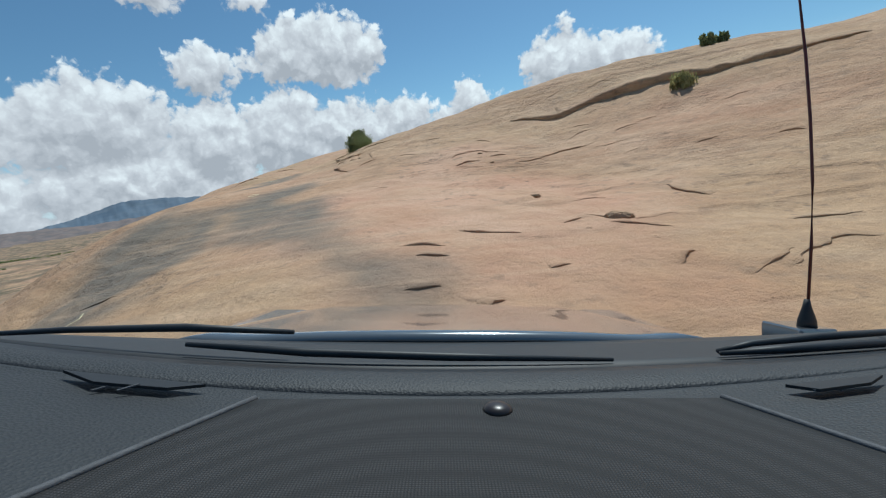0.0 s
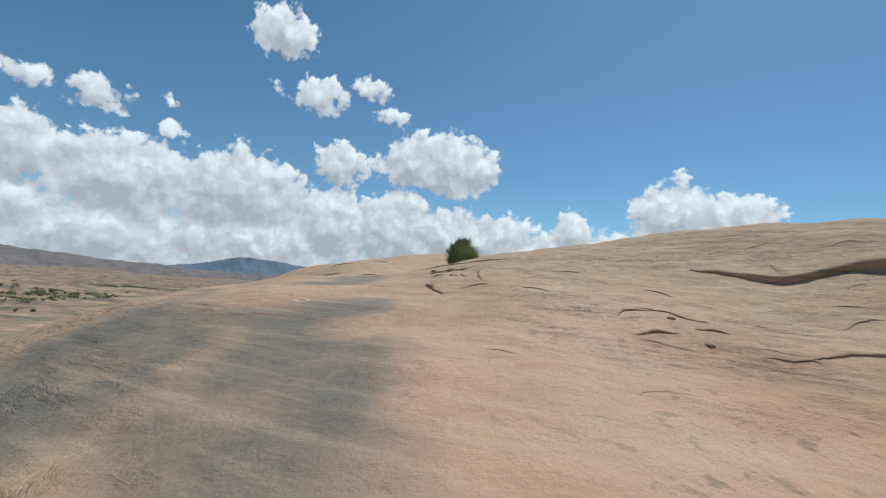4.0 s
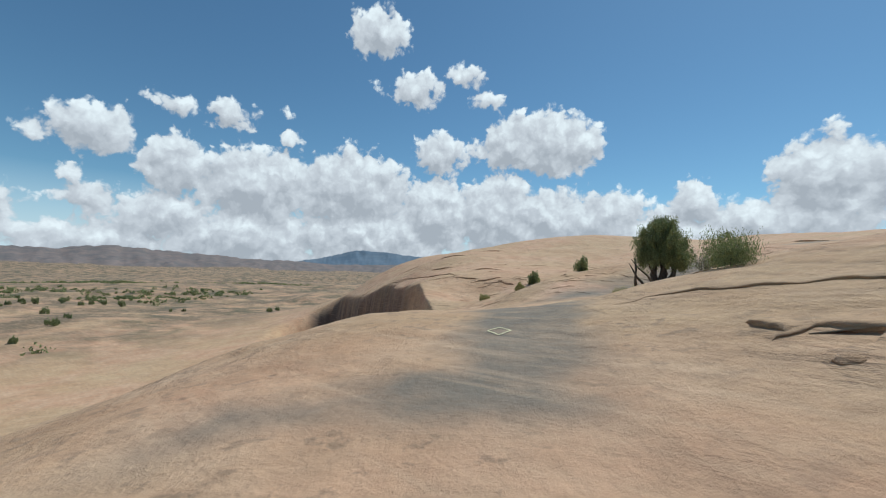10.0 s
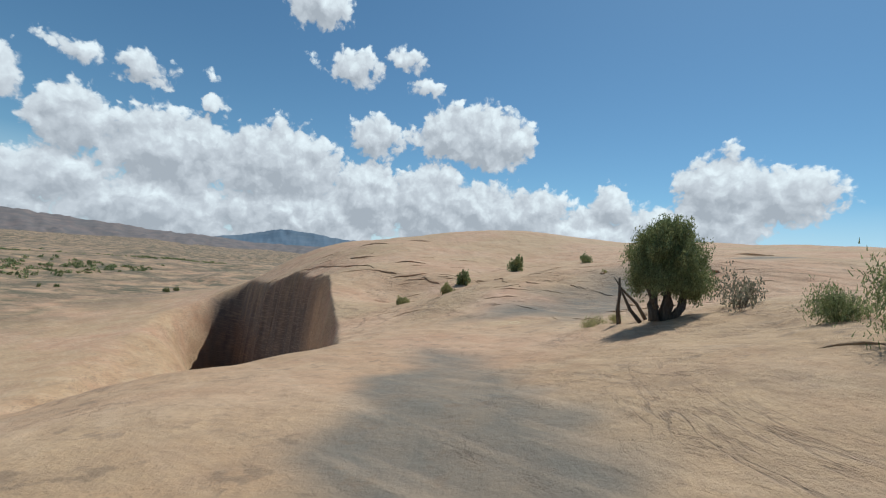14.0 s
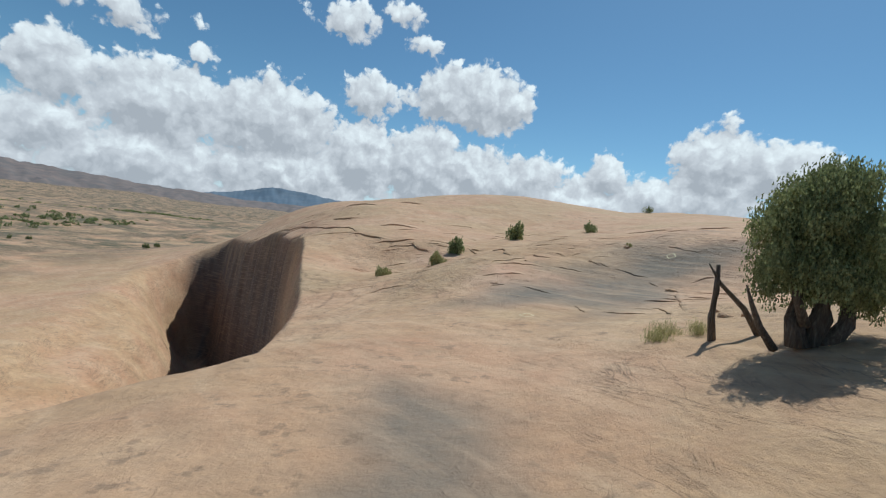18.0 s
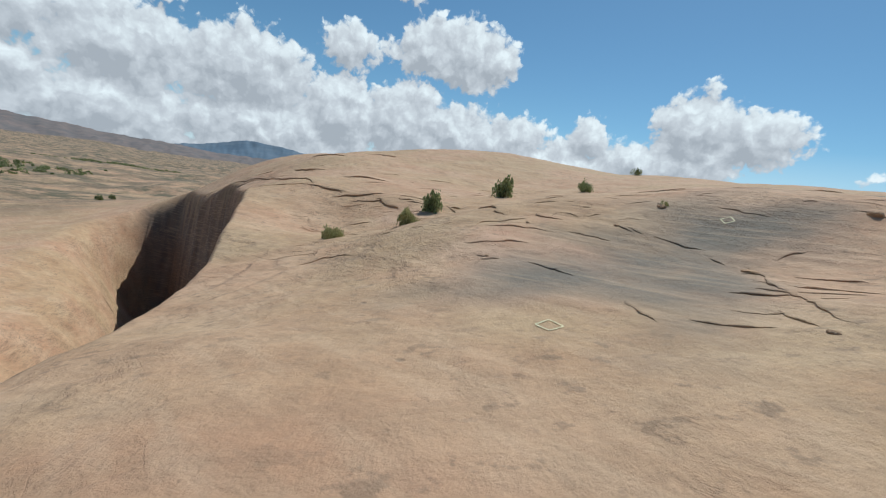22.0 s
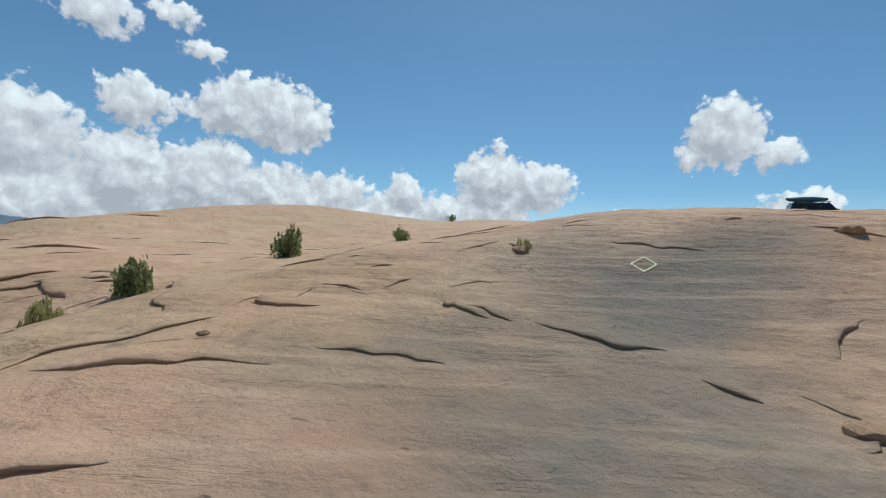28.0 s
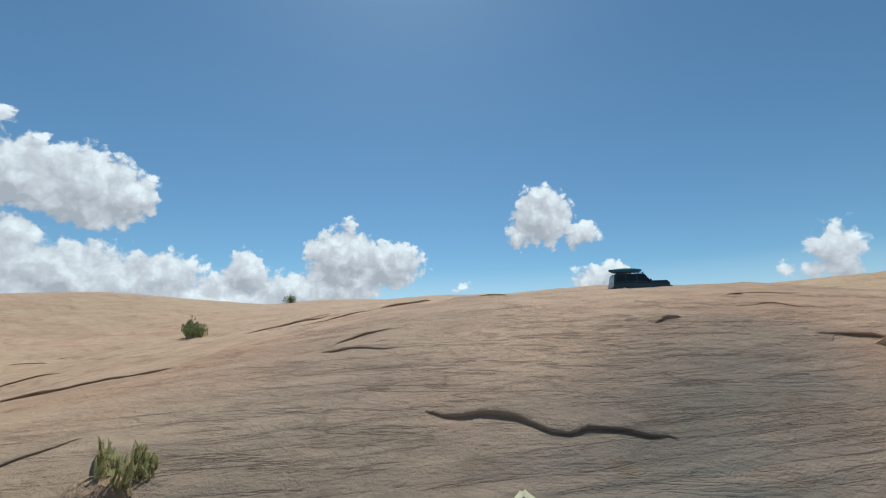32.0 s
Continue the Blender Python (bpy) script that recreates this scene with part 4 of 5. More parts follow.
stems = [
    ([(-0.15, 0, 0), (-0.22, 0.03, 0.35), (-0.12, 0.1, 0.75), (-0.25, 0.05, 1.2), (-0.2, 0.1, 1.7)], (0.15, 0.12, 0.10, 0.07, 0.03)),
    ([(0.05, 0.05, 0), (0.15, 0.0, 0.4), (0.05, -0.05, 0.8), (0.2, 0.05, 1.3), (0.15, 0, 1.8)], (0.17, 0.14, 0.11, 0.08, 0.03)),
    ([(0.2, -0.05, 0), (0.42, -0.1, 0.35), (0.55, 0.0, 0.75), (0.72, 0.05, 1.05)], (0.13, 0.10, 0.07, 0.03)),
    ([(-0.2, -0.1, 0.3), (-0.42, -0.15, 0.6), (-0.55, -0.1, 0.95)], (0.07, 0.05, 0.03)),
    ([(0.1, 0.1, 0.6), (0.35, 0.2, 0.95), (0.4, 0.25, 1.4)], (0.07, 0.05, 0.02)),
]
for pts, rad in stems:
    part("stem", limb([Vector(p) * TS for p in pts], [r * TS for r in rad]), BARK, tree, smooth=True)
part("dead_branch", limb([(-0.30, 1.15, -0.45), (-0.36, 1.2, 0.1), (-0.33, 1.22, 0.5), (-0.38, 1.2, 0.9)], (0.075, 0.06, 0.05, 0.03)), BARK, tree, "broken dead stub", True)
part("dead_branch", limb([(0.35, 0.9, -0.25), (0.05, 1.05, 0.28), (-0.3, 1.2, 0.62), (-0.5, 1.25, 0.9)], (0.06, 0.05, 0.035, 0.012)), BARK, tree, "bare grey dead branch", True)
part("dead_branch", limb([(-0.55, -0.05, -0.05), (-0.85, -0.1, 0.22), (-1.0, -0.08, 0.5), (-1.15, -0.12, 0.72)], (0.06, 0.045, 0.03, 0.008)), BARK, tree, "thin bare side branch", True)
CROWN = [(-0.1, 0.0, 1.75, 0.62, 0.6, 0.42), (0.22, 0.1, 1.95, 0.5, 0.5, 0.35), (-0.32, 0.05, 1.45, 0.5, 0.5, 0.38), (0.45, 0.05, 1.55, 0.5, 0.5, 0.4), (0.72, 0.0, 1.12, 0.36, 0.4, 0.34),
         (0.1, -0.25, 1.35, 0.55, 0.45, 0.36), (-0.55, -0.1, 1.05, 0.33, 0.32, 0.24), (0.0, 0.35, 1.4, 0.5, 0.4, 0.4), (0.85, 0.1, 0.82, 0.2, 0.22, 0.24), (0.05, 0.0, 2.1, 0.35, 0.3, 0.22), (0.62, -0.15, 0.7, 0.26, 0.26, 0.24),
         (-0.3, -0.3, 0.95, 0.36, 0.34, 0.28), (0.3, -0.35, 0.92, 0.38, 0.3, 0.3), (0.25, 0.4, 0.9, 0.42, 0.32, 0.3), (-0.45, 0.25, 0.85, 0.3, 0.3, 0.26)]
v, f = sprigs(sprays(lobed(rng, [tuple(c * TS * k for c, k in zip(l, (1.05, 1.05, 1.0, 1.08, 1.08, 1.0))) for l in CROWN], 900, 0.8), 52, 0.05, 0.10), 0.052, rng, 1.6, 0.22)
add_mesh("crown", v, f, JUNIPER, tree)


def shrub(name, x, y, w, h, label, category, leaf, count, size, group="", stems_n=7, upright=1.0, slim=0.25, spread=0.035):
    ob = plant_root(name, x, y, label, category, group, turn=rng.uniform(0, 360))
    lobes = []
    for k in range(7):
        a = rng.uniform(0, 2 * math.pi)
        rr = w * 0.28 * math.sqrt(rng.random())
        hh = h * rng.uniform(0.55, 1.0)
        lobes.append((math.cos(a) * rr, math.sin(a) * rr, hh * 0.55, w * rng.uniform(0.16, 0.28), w * rng.uniform(0.16, 0.28), hh * 0.45))
    for k in range(stems_n):
        l = lobes[k % 7]
        part("stem", limb([(0.05 * l[0], 0.05 * l[1], -0.12), (l[0] * 0.5, l[1] * 0.5, l[2] * 0.5), (l[0] + rng.uniform(-0.1, 0.1) * w, l[1], l[2] + l[5] * 0.8)], [q * min(1.0, 6 / stems_n, w) for q in (0.02 * h + 0.01, 0.014 * h + 0.006, 0.005)], 5), BARK, ob)
    vv, ff = sprigs(sprays(lobed(rng, lobes, max(12, count // 14), 0.8), 14, spread * w, 0.15 * h), size, rng, upright, slim)
    add_mesh("foliage", vv, ff, leaf, ob)
    return ob


shrub("shrub", 14.3, 61.7, 1.9, 1.45, "olive-green upright juniper shrub on bare rock", "bush", SHRUB, 1500, 0.20, upright=1.6)
shrub("shrub", 25.6, 70.6, 2.4, 1.15, "low round olive-green shrub in a rock hollow", "bush", SHRUB, 1300, 0.15)
shrub("shrub", 69.6, 125.8, 3.4, 2.2, "dark bush on the skyline of the dome", "bush", JUNIPER, 900, 0.2)
shrub("shrub", 8.2, 55.6, 1.3, 1.2, "bright green shrub growing in a shaded gully", "bush", SHRUB, 1300, 0.17, upright=1.4)
shrub("grass_clump", 6.6, 53.0, 1.3, 0.7, "yellow-green dry grass clump at the mouth of a gully", "grass", DRYGRASS, 1800, 0.22, upright=2.0, slim=0.1)
shrub("grass_clump", 3.2, 49.6, 1.2, 0.5, "thin pale grass tuft on sloping rock", "grass", DRYGRASS, 900, 0.2, upright=2.0, slim=0.1)
shrub("sagebrush", 9.6, 31.2, 1.5, 0.85, "half-dead grey sagebrush with bare twigs", "bush", SAGE, 620, 0.07, stems_n=22)
shrub("shrub", 6.9, 26.0, 1.2, 0.85, "feathery green desert shrub with thin stems", "bush", SHRUB, 4400, 0.07, stems_n=18, upright=0.8, slim=0.10, spread=0.11)
shrub("shrub", 7.8, 27.6, 0.75, 0.6, "small feathery green shrub on a rock bank", "bush", SHRUB, 2400, 0.06, stems_n=12, upright=0.8, slim=0.10, spread=0.11)
shrub("sagebrush", 8.9, 30.4, 0.9, 0.6, "tangle of grey dead brush beside the juniper", "bush", SAGE, 260, 0.06, stems_n=20)
for gx_, gy_, gw in ((7.15, 33.3, 0.4), (7.55, 33.6, 0.45), (7.9, 33.3, 0.4)):
    shrub("grass_clump", gx_, gy_, gw, 0.3, "tall yellow-green grass beside the juniper stump", "grass", DRYGRASS, 420, 0.13, "grass beside the juniper", stems_n=3, upright=2.0, slim=0.02, spread=0.16)
shrub("grass_clump", 13.9, 44.9, 0.4, 0.2, "small olive grass tuft in a rock hollow", "grass", DRYGRASS, 260, 0.08, upright=1.8, slim=0.1)
shrub("grass_clump", 14.5, 11.0, 0.95, 0.5, "olive grass and brush clump on a rock ledge", "grass", DRYGRASS, 1800, 0.2, upright=1.8, slim=0.12)
shrub("shrub", 19.2, 13.2, 0.7, 0.5, "dark bush on the crest of the slope", "bush", JUNIPER, 700, 0.16)
shrub("shrub", 19.8, 13.0, 0.6, 0.5, "sparse bush on the crest of the slope", "bush", JUNIPER, 500, 0.16)

# scattered bushes on the basin floor
basin_kinds = [shrub("basin_bush", -96 - 24 * k, 122 + 22 * k, 2.6 + 0.5 * k, 1.7 + 0.4 * k, "round dark juniper bush on the basin rock", "bush", JUNIPER, 420, 0.42, "bushes on the basin floor") for k in range(3)]
BASIN = [(-72, 83), (-74, 74), (-74, 65), (-86, 102), (-89, 78), (-100, 91), (-102, 99), (-104, 88), (-153, 161), (-152, 169), (-152, 185), (-105, 135), (-99, 123), (-149, 122), (-136, 106), (-130, 173),
         (-127, 175), (-146, 207), (-96, 166), (-131, 206), (-136, 206), (-142, 250), (-140, 273), (-144, 154), (-147, 165), (-146, 179), (-140, 200), (-134, 234), (-131, 247), (-195, 201), (-218, 184), (-201, 188), (-204, 170), (-64, 172)]
for bx, by in BASIN:
    for k in range(1 if by < 130 else 2):
        px, py = bx + k * rng.normal(0, 4), by + k * rng.normal(0, 4)
        ob = copy_thing(basin_kinds[int(rng.integers(3))], pose(px, py, ground_at(px, py) - 0.1, 0, 0, rng.uniform(0, 360)))
        ob.scale = [rng.uniform(0.45, 0.95)] * 3
# a band of brush along the dry washes further out: nobody could count it
pts = []
for (ax, ay), (bx, by), n in (((-260, 190), (-200, 235), 180), ((-150, 200), (-138, 280), 130), ((-380, 270), (-250, 380), 300), ((-104, 85), (-74, 70), 22), ((-330, 300), (-120, 420), 420), ((-215, 150), (-190, 200), 60)):
    t = rng.random(n)
    pts.append(np.stack([ax + (bx - ax) * t + rng.normal(0, 13, n), ay + (by - ay) * t + rng.normal(0, 11, n)], 1))
pts = np.concatenate(pts)
hz = land(pts[:, 0], pts[:, 1])[0]
big = rng.uniform(0.5, 1.6, len(pts))
leafs = np.repeat(np.c_[pts, hz + 0.45 * big], 26, 0) + rng.normal(size=(len(pts) * 26, 3)) * np.repeat(big, 26)[:, None] * [0.55, 0.55, 0.35]
v, f = sprigs(leafs, 0.75, rng, 0.4, 0.4)
tagged(new("wash_brush", from_arrays("wash_brush", v, f, JUNIPER, False)), "dark green brush along the dry washes", "brush", kind="stuff")


# ---------------------------------------------------------------- painted trail marks
PAINT = plain("trail_paint", (0.76, 0.66, 0.40), 0.85, var=0.3, scale=14)


def trail_mark(x, y, turn, long, wide, label, strokes=(0, 1, 2, 3)):
    """A diamond of brush strokes that follows the rock."""
    ob = new("trail_mark")
    ob.matrix_basis = pose(x, y, ground_at(x, y))
    tagged(ob, label, "trail marking", "painted marks on the rock")
    ca, sa_ = math.cos(radians(turn)), math.sin(radians(turn))
    corners = [(0, long / 2), (wide / 2, 0), (0, -long / 2), (-wide / 2, 0)]
    for k in strokes:
        a, b = corners[k], corners[(k + 1) % 4]
        n = 12
        bm = bmesh.new()
        rows = []
        for i in range(n + 1):
            t = i / n
            cx, cy = a[0] + (b[0] - a[0]) * t, a[1] + (b[1] - a[1]) * t
            ln = math.hypot(b[0] - a[0], b[1] - a[1])
            nx, ny = -(b[1] - a[1]) / ln, (b[0] - a[0]) / ln
            row = []
            for s in (-1, 1):
                half = 0.019 * (0.8 + 0.5 * noise.noise((k * 3 + t * 5, s, x)))
                ux, uy = cx + nx * s * half, cy + ny * s * half
                wx, wy = x + ux * ca - uy * sa_, y + ux * sa_ + uy * ca
                row.append(bm.verts.new((wx - x, wy - y, ground_at(wx, wy) + 0.012 - ground_at(x, y))))
            rows.append(row)
        for p, q in zip(rows, rows[1:]):
            bm.faces.new((p[0], p[1], q[1], q[0]))
        part("stroke", bm, PAINT, ob)
    return ob


trail_mark(0.2, 16.0, -4, 0.5, 0.34, "pale yellow painted diamond on the dark worn track")
trail_mark(1.35, 23.2, -8, 0.55, 0.38, "pale yellow painted diamond on grey worn rock")
trail_mark(6.55, 37.55, -25, 0.5, 0.38, "faded pale painted diamond on the track")
trail_mark(14.75, 43.2, -57, 0.5, 0.36, "pale painted diamond outline on tilted rock")
trail_mark(-2.9, 8.4, -25, 0.6, 0.4, "worn yellow painted mark on the slope", (0, 1))


# ---------------------------------------------------------------- loose stones
def stone_mesh(seed):
    r = random.Random(seed)
    bm = bmesh.new()
    bmesh.ops.create_icosphere(bm, subdivisions=2, radius=0.5)
    for vv in bm.verts:
        vv.co *= 1 + 0.5 * noise.noise(vv.co * 1.7 + Vector((seed * 3.1, 0, 0)))
        vv.co.z *= 0.55
        vv.co.x *= 1.25
    return bm


stones = []
for k in range(3):
    ob = part("stone", stone_mesh(k + 1), SANDSTONE)
    tagged(ob, "small weathered sandstone lump on the slickrock", "stone", "loose stones on the rock")
    stones.append(ob)
spots = [(4.2, 20.0), (4.6, 19.6), (7.2, 12.8), (6.9, 11.6), (5.2, 7.2), (5.0, 4.9), (8.9, 44.3), (12.7, 40.2), (11.6, 43.9), (13.8, 44.9), (9.9, 34.9), (10.3, 35.6), (10.1, 34.5), (17.8, 41.5), (7.0, 41.9), (9.6, 36.2), (12.0, 38.9)]
for k, (sx, sy) in enumerate(spots):
    m = pose(sx, sy, ground_at(sx, sy), rng.uniform(-10, 10), rng.uniform(-10, 10), rng.uniform(0, 360))
    ob = stones[k] if k < 3 else copy_thing(stones[k % 3], m)
    ob.matrix_basis = m @ Matrix.Diagonal((*([0.12 + 0.22 * rng.random() ** 2] * 3), 1))


# ---------------------------------------------------------------- vehicles
def box(bm, x0, x1, y0, y1, z0, z1, bevel=0.0, taper=(0, 0, 0)):
    """A bevelled box; taper pulls in the upper face at sides, back, front."""
    g = bmesh.ops.create_cube(bm, size=1)
    for vv in g["verts"]:
        up = vv.co.z > 0
        vv.co = Vector((x0 if vv.co.x < 0 else x1, y0 if vv.co.y < 0 else y1, z1 if up else z0))
        if up:
            vv.co.x += taper[0] * (1 if vv.co.x < (x0 + x1) / 2 else -1)
            vv.co.y += taper[1] if vv.co.y < (y0 + y1) / 2 else -taper[2]
    if bevel:
        edges = list({e for vv in g["verts"] for e in vv.link_edges})
        bmesh.ops.bevel(bm, geom=edges, offset=bevel, segments=3, affect="EDGES", profile=0.6)
    return bm


def wheel(parent, x, y, z, r, w, tyre_mat, rim_mat):
    bm = bmesh.new()
    prof = [(r * 0.62, -w / 2), (r * 0.9, -w / 2), (r, -w * 0.36), (r, w * 0.36), (r * 0.9, w / 2), (r * 0.62, w / 2)]
    n = 28
    rings = [[bm.verts.new((h, rad * math.cos(2 * math.pi * i / n), rad * math.sin(2 * math.pi * i / n))) for i in range(n)] for rad, h in prof]
    for a, b in zip(rings, rings[1:]):
        for i in range(n):
            bm.faces.new((a[i], a[(i + 1) % n], b[(i + 1) % n], b[i]))
    tyre = part("tyre", bm, tyre_mat, None, "", True)
    hub = new("wheel")
    hub.parent = parent
    hub.location = (x, y, z)
    tyre.parent = hub
    bm = bmesh.new()
    bmesh.ops.create_cone(bm, cap_ends=True, segments=24, radius1=r * 0.63, radius2=r * 0.63, depth=w * 0.7, matrix=Matrix.Rotation(radians(90), 4, "Y"))
    for i in range(5):
        m = Matrix.Rotation(2 * math.pi * i / 5, 4, "X")
        g = bmesh.ops.create_cube(bm, size=1, matrix=m @ Matrix.Translation((0, 0, r * 0.34)) @ Matrix.Diagonal((w * 0.8, r * 0.16, r * 0.45, 1)))
    rim = part("rim", bm, rim_mat, hub)
    return hub


BLACK_PLASTIC = plain("black_plastic", (0.022, 0.023, 0.025), 0.55, var=0.15, scale=30, bump=0.1)
RUBBER = plain("tyre_rubber", (0.03, 0.03, 0.03), 0.85, var=0.2, scale=40, bump=0.2)
ALLOY = plain("wheel_alloy", (0.42, 0.43, 0.45), 0.35, 0.9)
DARK_PAINT = plain("dark_green_paint", (0.018, 0.026, 0.026), 0.3, 0.1, var=0.1, scale=3, coat=0.6)
GLASS_DARK = plain("tinted_glass", (0.012, 0.014, 0.016), 0.06, var=0.05)
TEAL = plain("teal_canoe_shell", (0.030, 0.125, 0.135), 0.4, var=0.15, scale=4)
CHROME = plain("chrome", (0.7, 0.7, 0.72), 0.15, 1.0, var=0.03)

# the other car, parked side-on on the crest, with a canoe on its roof
JX, JY, JTURN = (51.95, 50.7, -148.0)
suv = new("parked_suv")
suv.matrix_basis = pose(JX, JY, ground_at(JX, JY), 0, 0, JTURN)
tagged(suv, "dark green off-road wagon parked side-on on the rock crest", "car")
bm = bmesh.new()
box(bm, -0.9, 0.9, -2.25, 2.3, 0.42, 1.02, 0.08, (0.04, 0.02, 0.05))
box(bm, -0.86, 0.86, 0.75, 2.22, 0.95, 1.16, 0.07, (0.05, 0.0, 0.12))
part("body", bm, DARK_PAINT, suv, smooth=False)
bm = bmesh.new()
box(bm, -0.82, 0.82, -2.2, 0.95, 1.0, 1.78, 0.09, (0.12, 0.16, 0.62))
part("cabin", bm, DARK_PAINT, suv)
for sx in (-1, 1):
    for y0, y1, cut in ((-1.95, -1.25, 0.0), (-1.15, -0.35, 0.0), (-0.25, 0.40, 0.30)):
        bm = bmesh.new()
        a = [bm.verts.new((sx * xx, yy, zz)) for xx, yy, zz in ((0.80, y0, 1.12), (0.80, y1 + cut, 1.12), (0.725, y1, 1.64), (0.725, y0 + 0.05, 1.64))]
        fce = bm.faces.new(a)
        g = bmesh.ops.extrude_face_region(bm, geom=[fce])
        for vv in g["geom"]:
            if isinstance(vv, bmesh.types.BMVert):
                vv.co.x += sx * 0.02
        part("window", bm, GLASS_DARK, suv)
    for y in (-1.75, -0.75, 0.25):
        bm = box(bmesh.new(), sx * 0.62 - 0.02, sx * 0.62 + 0.02, y - 0.03, y + 0.03, 1.76, 1.86)
        part("rack_foot", bm, BLACK_PLASTIC, suv)
    part("rack_rail", box(bmesh.new(), sx * 0.62 - 0.025, sx * 0.62 + 0.025, -1.95, 0.4, 1.855, 1.90, 0.01), BLACK_PLASTIC, suv)
    part("mirror", box(bmesh.new(), min(sx * 0.86, sx * 1.06), max(sx * 0.86, sx * 1.06), 0.62, 0.76, 1.08, 1.26, 0.03), BLACK_PLASTIC, suv)
    part("headlight", box(bmesh.new(), sx * 0.62 - 0.16, sx * 0.62 + 0.16, 2.22, 2.30, 0.82, 1.0, 0.02), CHROME, suv)
    for y in (-1.4, 1.45):
        wheel(suv, sx * 0.82, y, 0.38, 0.38, 0.26, RUBBER, ALLOY)
part("front_bumper", box(bmesh.new(), -0.9, 0.9, 2.2, 2.42, 0.42, 0.72, 0.05), BLACK_PLASTIC, suv)
part("rear_bumper", box(bmesh.new(), -0.88, 0.88, -2.38, -2.2, 0.42, 0.68, 0.05), BLACK_PLASTIC, suv)
for y in (-1.6, 0.1):
    part("rack_bar", box(bmesh.new(), -0.66, 0.66, y - 0.03, y + 0.03, 1.895, 1.93), BLACK_PLASTIC, suv)
canoe = new("canoe")
canoe.matrix_basis = suv.matrix_basis @ pose(0, -0.95, 1.93)
tagged(canoe, "dark teal canoe lying keel-up on the car's roof rack", "boat")
bm = bmesh.new()
rows = []
for i in range(25):
    s = -1 + 2 * i / 24
    wv, hv = 0.44 * max(0.02, 1 - abs(s) ** 2.4), 0.40 * max(0.1, 1 - 0.65 * abs(s) ** 3)
    rows.append([bm.verts.new((wv * math.cos(a), s * 1.35, 0.16 * abs(s) ** 4 + hv * math.sin(a))) for a in (math.pi * k / 10 for k in range(11))])
for a, b in zip(rows, rows[1:]):
    for k in range(10):
        bm.faces.new((a[k], b[k], b[k + 1], a[k + 1]))
    bm.faces.new((a[0], a[10], b[10], b[0]))
part("hull", bm, TEAL, canoe, smooth=True)
for sx in (-1, 1):
    part("gunwale", limb([(sx * 0.44 * max(0.02, 1 - abs(s) ** 2.4), s * 1.35, 0.16 * abs(s) ** 4 + 0.01) for s in np.linspace(-1, 1, 17)], [0.02] * 17, 6), BLACK_PLASTIC, canoe)

# the car that the walk starts from: dashboard, cowl, bonnet and aerial; its windscreen opening is clear
CARM = pose(0.0, 0.0, 0.0, 80.07, 8.09, -24.32) @ Matrix.Rotation(radians(-90), 4, "X")
car = new("off_road_car")
car.matrix_basis = CARM
tagged(car, "silver off-road car with black dashboard, standing where the drive begins", "car")
K = 1.3


def dash_grain():
    m = Mat("dashboard_vinyl", 0.62)
    v = m.node("ShaderNodeTexVoronoi")
    v.inputs["Scale"].default_value = 260
    m.t.links.new(m.obj, v.inputs["Vector"])
    n = m.noise(6, 5, 0.6)
    m.color(m.ramp(n, (0.3, (0.015, 0.0165, 0.019)), (0.7, (0.023, 0.025, 0.0275))))
    m.bump(v.outputs["Distance"], 0.5, 0.0015)
    return m.m


def dot_mat():
    m = Mat("speaker_weave", 0.75)
    v = m.node("ShaderNodeTexVoronoi")
    v.inputs["Scale"].default_value, v.inputs["Randomness"].default_value = 330, 0.08
    m.t.links.new(m.obj, v.inputs["Vector"])
    m.color(m.ramp(v.outputs["Distance"], (0.25, (0.040, 0.037, 0.037)), (0.5, (0.010, 0.009, 0.009))))
    m.bump(v.outputs["Distance"], 0.7, -0.002)
    return m.m


VINYL, WEAVE = dash_grain(), dot_mat()
SILVER = plain("silver_paint", (0.20, 0.215, 0.225), 0.16, 0.45, var=0.05, scale=3, coat=1.0)
GREY_TRIM = plain("grey_trim", (0.085, 0.085, 0.09), 0.7, var=0.25, scale=90, bump=0.4)
SEAL = plain("rubber_seal", (0.008, 0.008, 0.009), 0.5, var=0.2)
MAST = plain("aerial_mast", (0.10, 0.022, 0.018), 0.4, 0.2, var=0.3, scale=60)


def at_view(px, py, y):
    """The point y metres ahead of the eye that is seen in that direction, in the car's axes."""
    return Vector(((px - 784) / 768 * y, y, -(py - 441) / 768 * y)) * K


def strip(rows, cols=41, thick=0.0, ends=(-80, 1648)):
    """A sheet through rows of (distance, height at the middle, height at the ends)."""
    bm = bmesh.new()
    grid = []
    for y, mid, left, right in rows:
        row = []
        for i in range(cols):
            px = ends[0] + (ends[1] - ends[0]) * i / (cols - 1)
            s = (px - 784) / 784
            row.append(bm.verts.new(at_view(px, mid + ((left if s < 0 else right) - mid) * s * s, y)))
        grid.append(row)
    for a, b in zip(grid, grid[1:]):
        for i in range(cols - 1):
            bm.faces.new((a[i], a[i + 1], b[i + 1], b[i]))
    if thick:
        g = bmesh.ops.extrude_face_region(bm, geom=bm.faces[:])
        for vv in g["geom"]:
            if isinstance(vv, bmesh.types.BMVert):
                vv.co.z -= thick
    return bm


part("dashboard", strip([(0.16, 1310, 1240, 1240), (0.24, 998, 935, 945), (0.36, 790, 728, 740), (0.437, 719, 660, 668), (0.455, 704, 648, 655), (0.458, 701, 644, 652)], thick=0.03), VINYL, car, "dark grey grained vinyl dashboard", True)
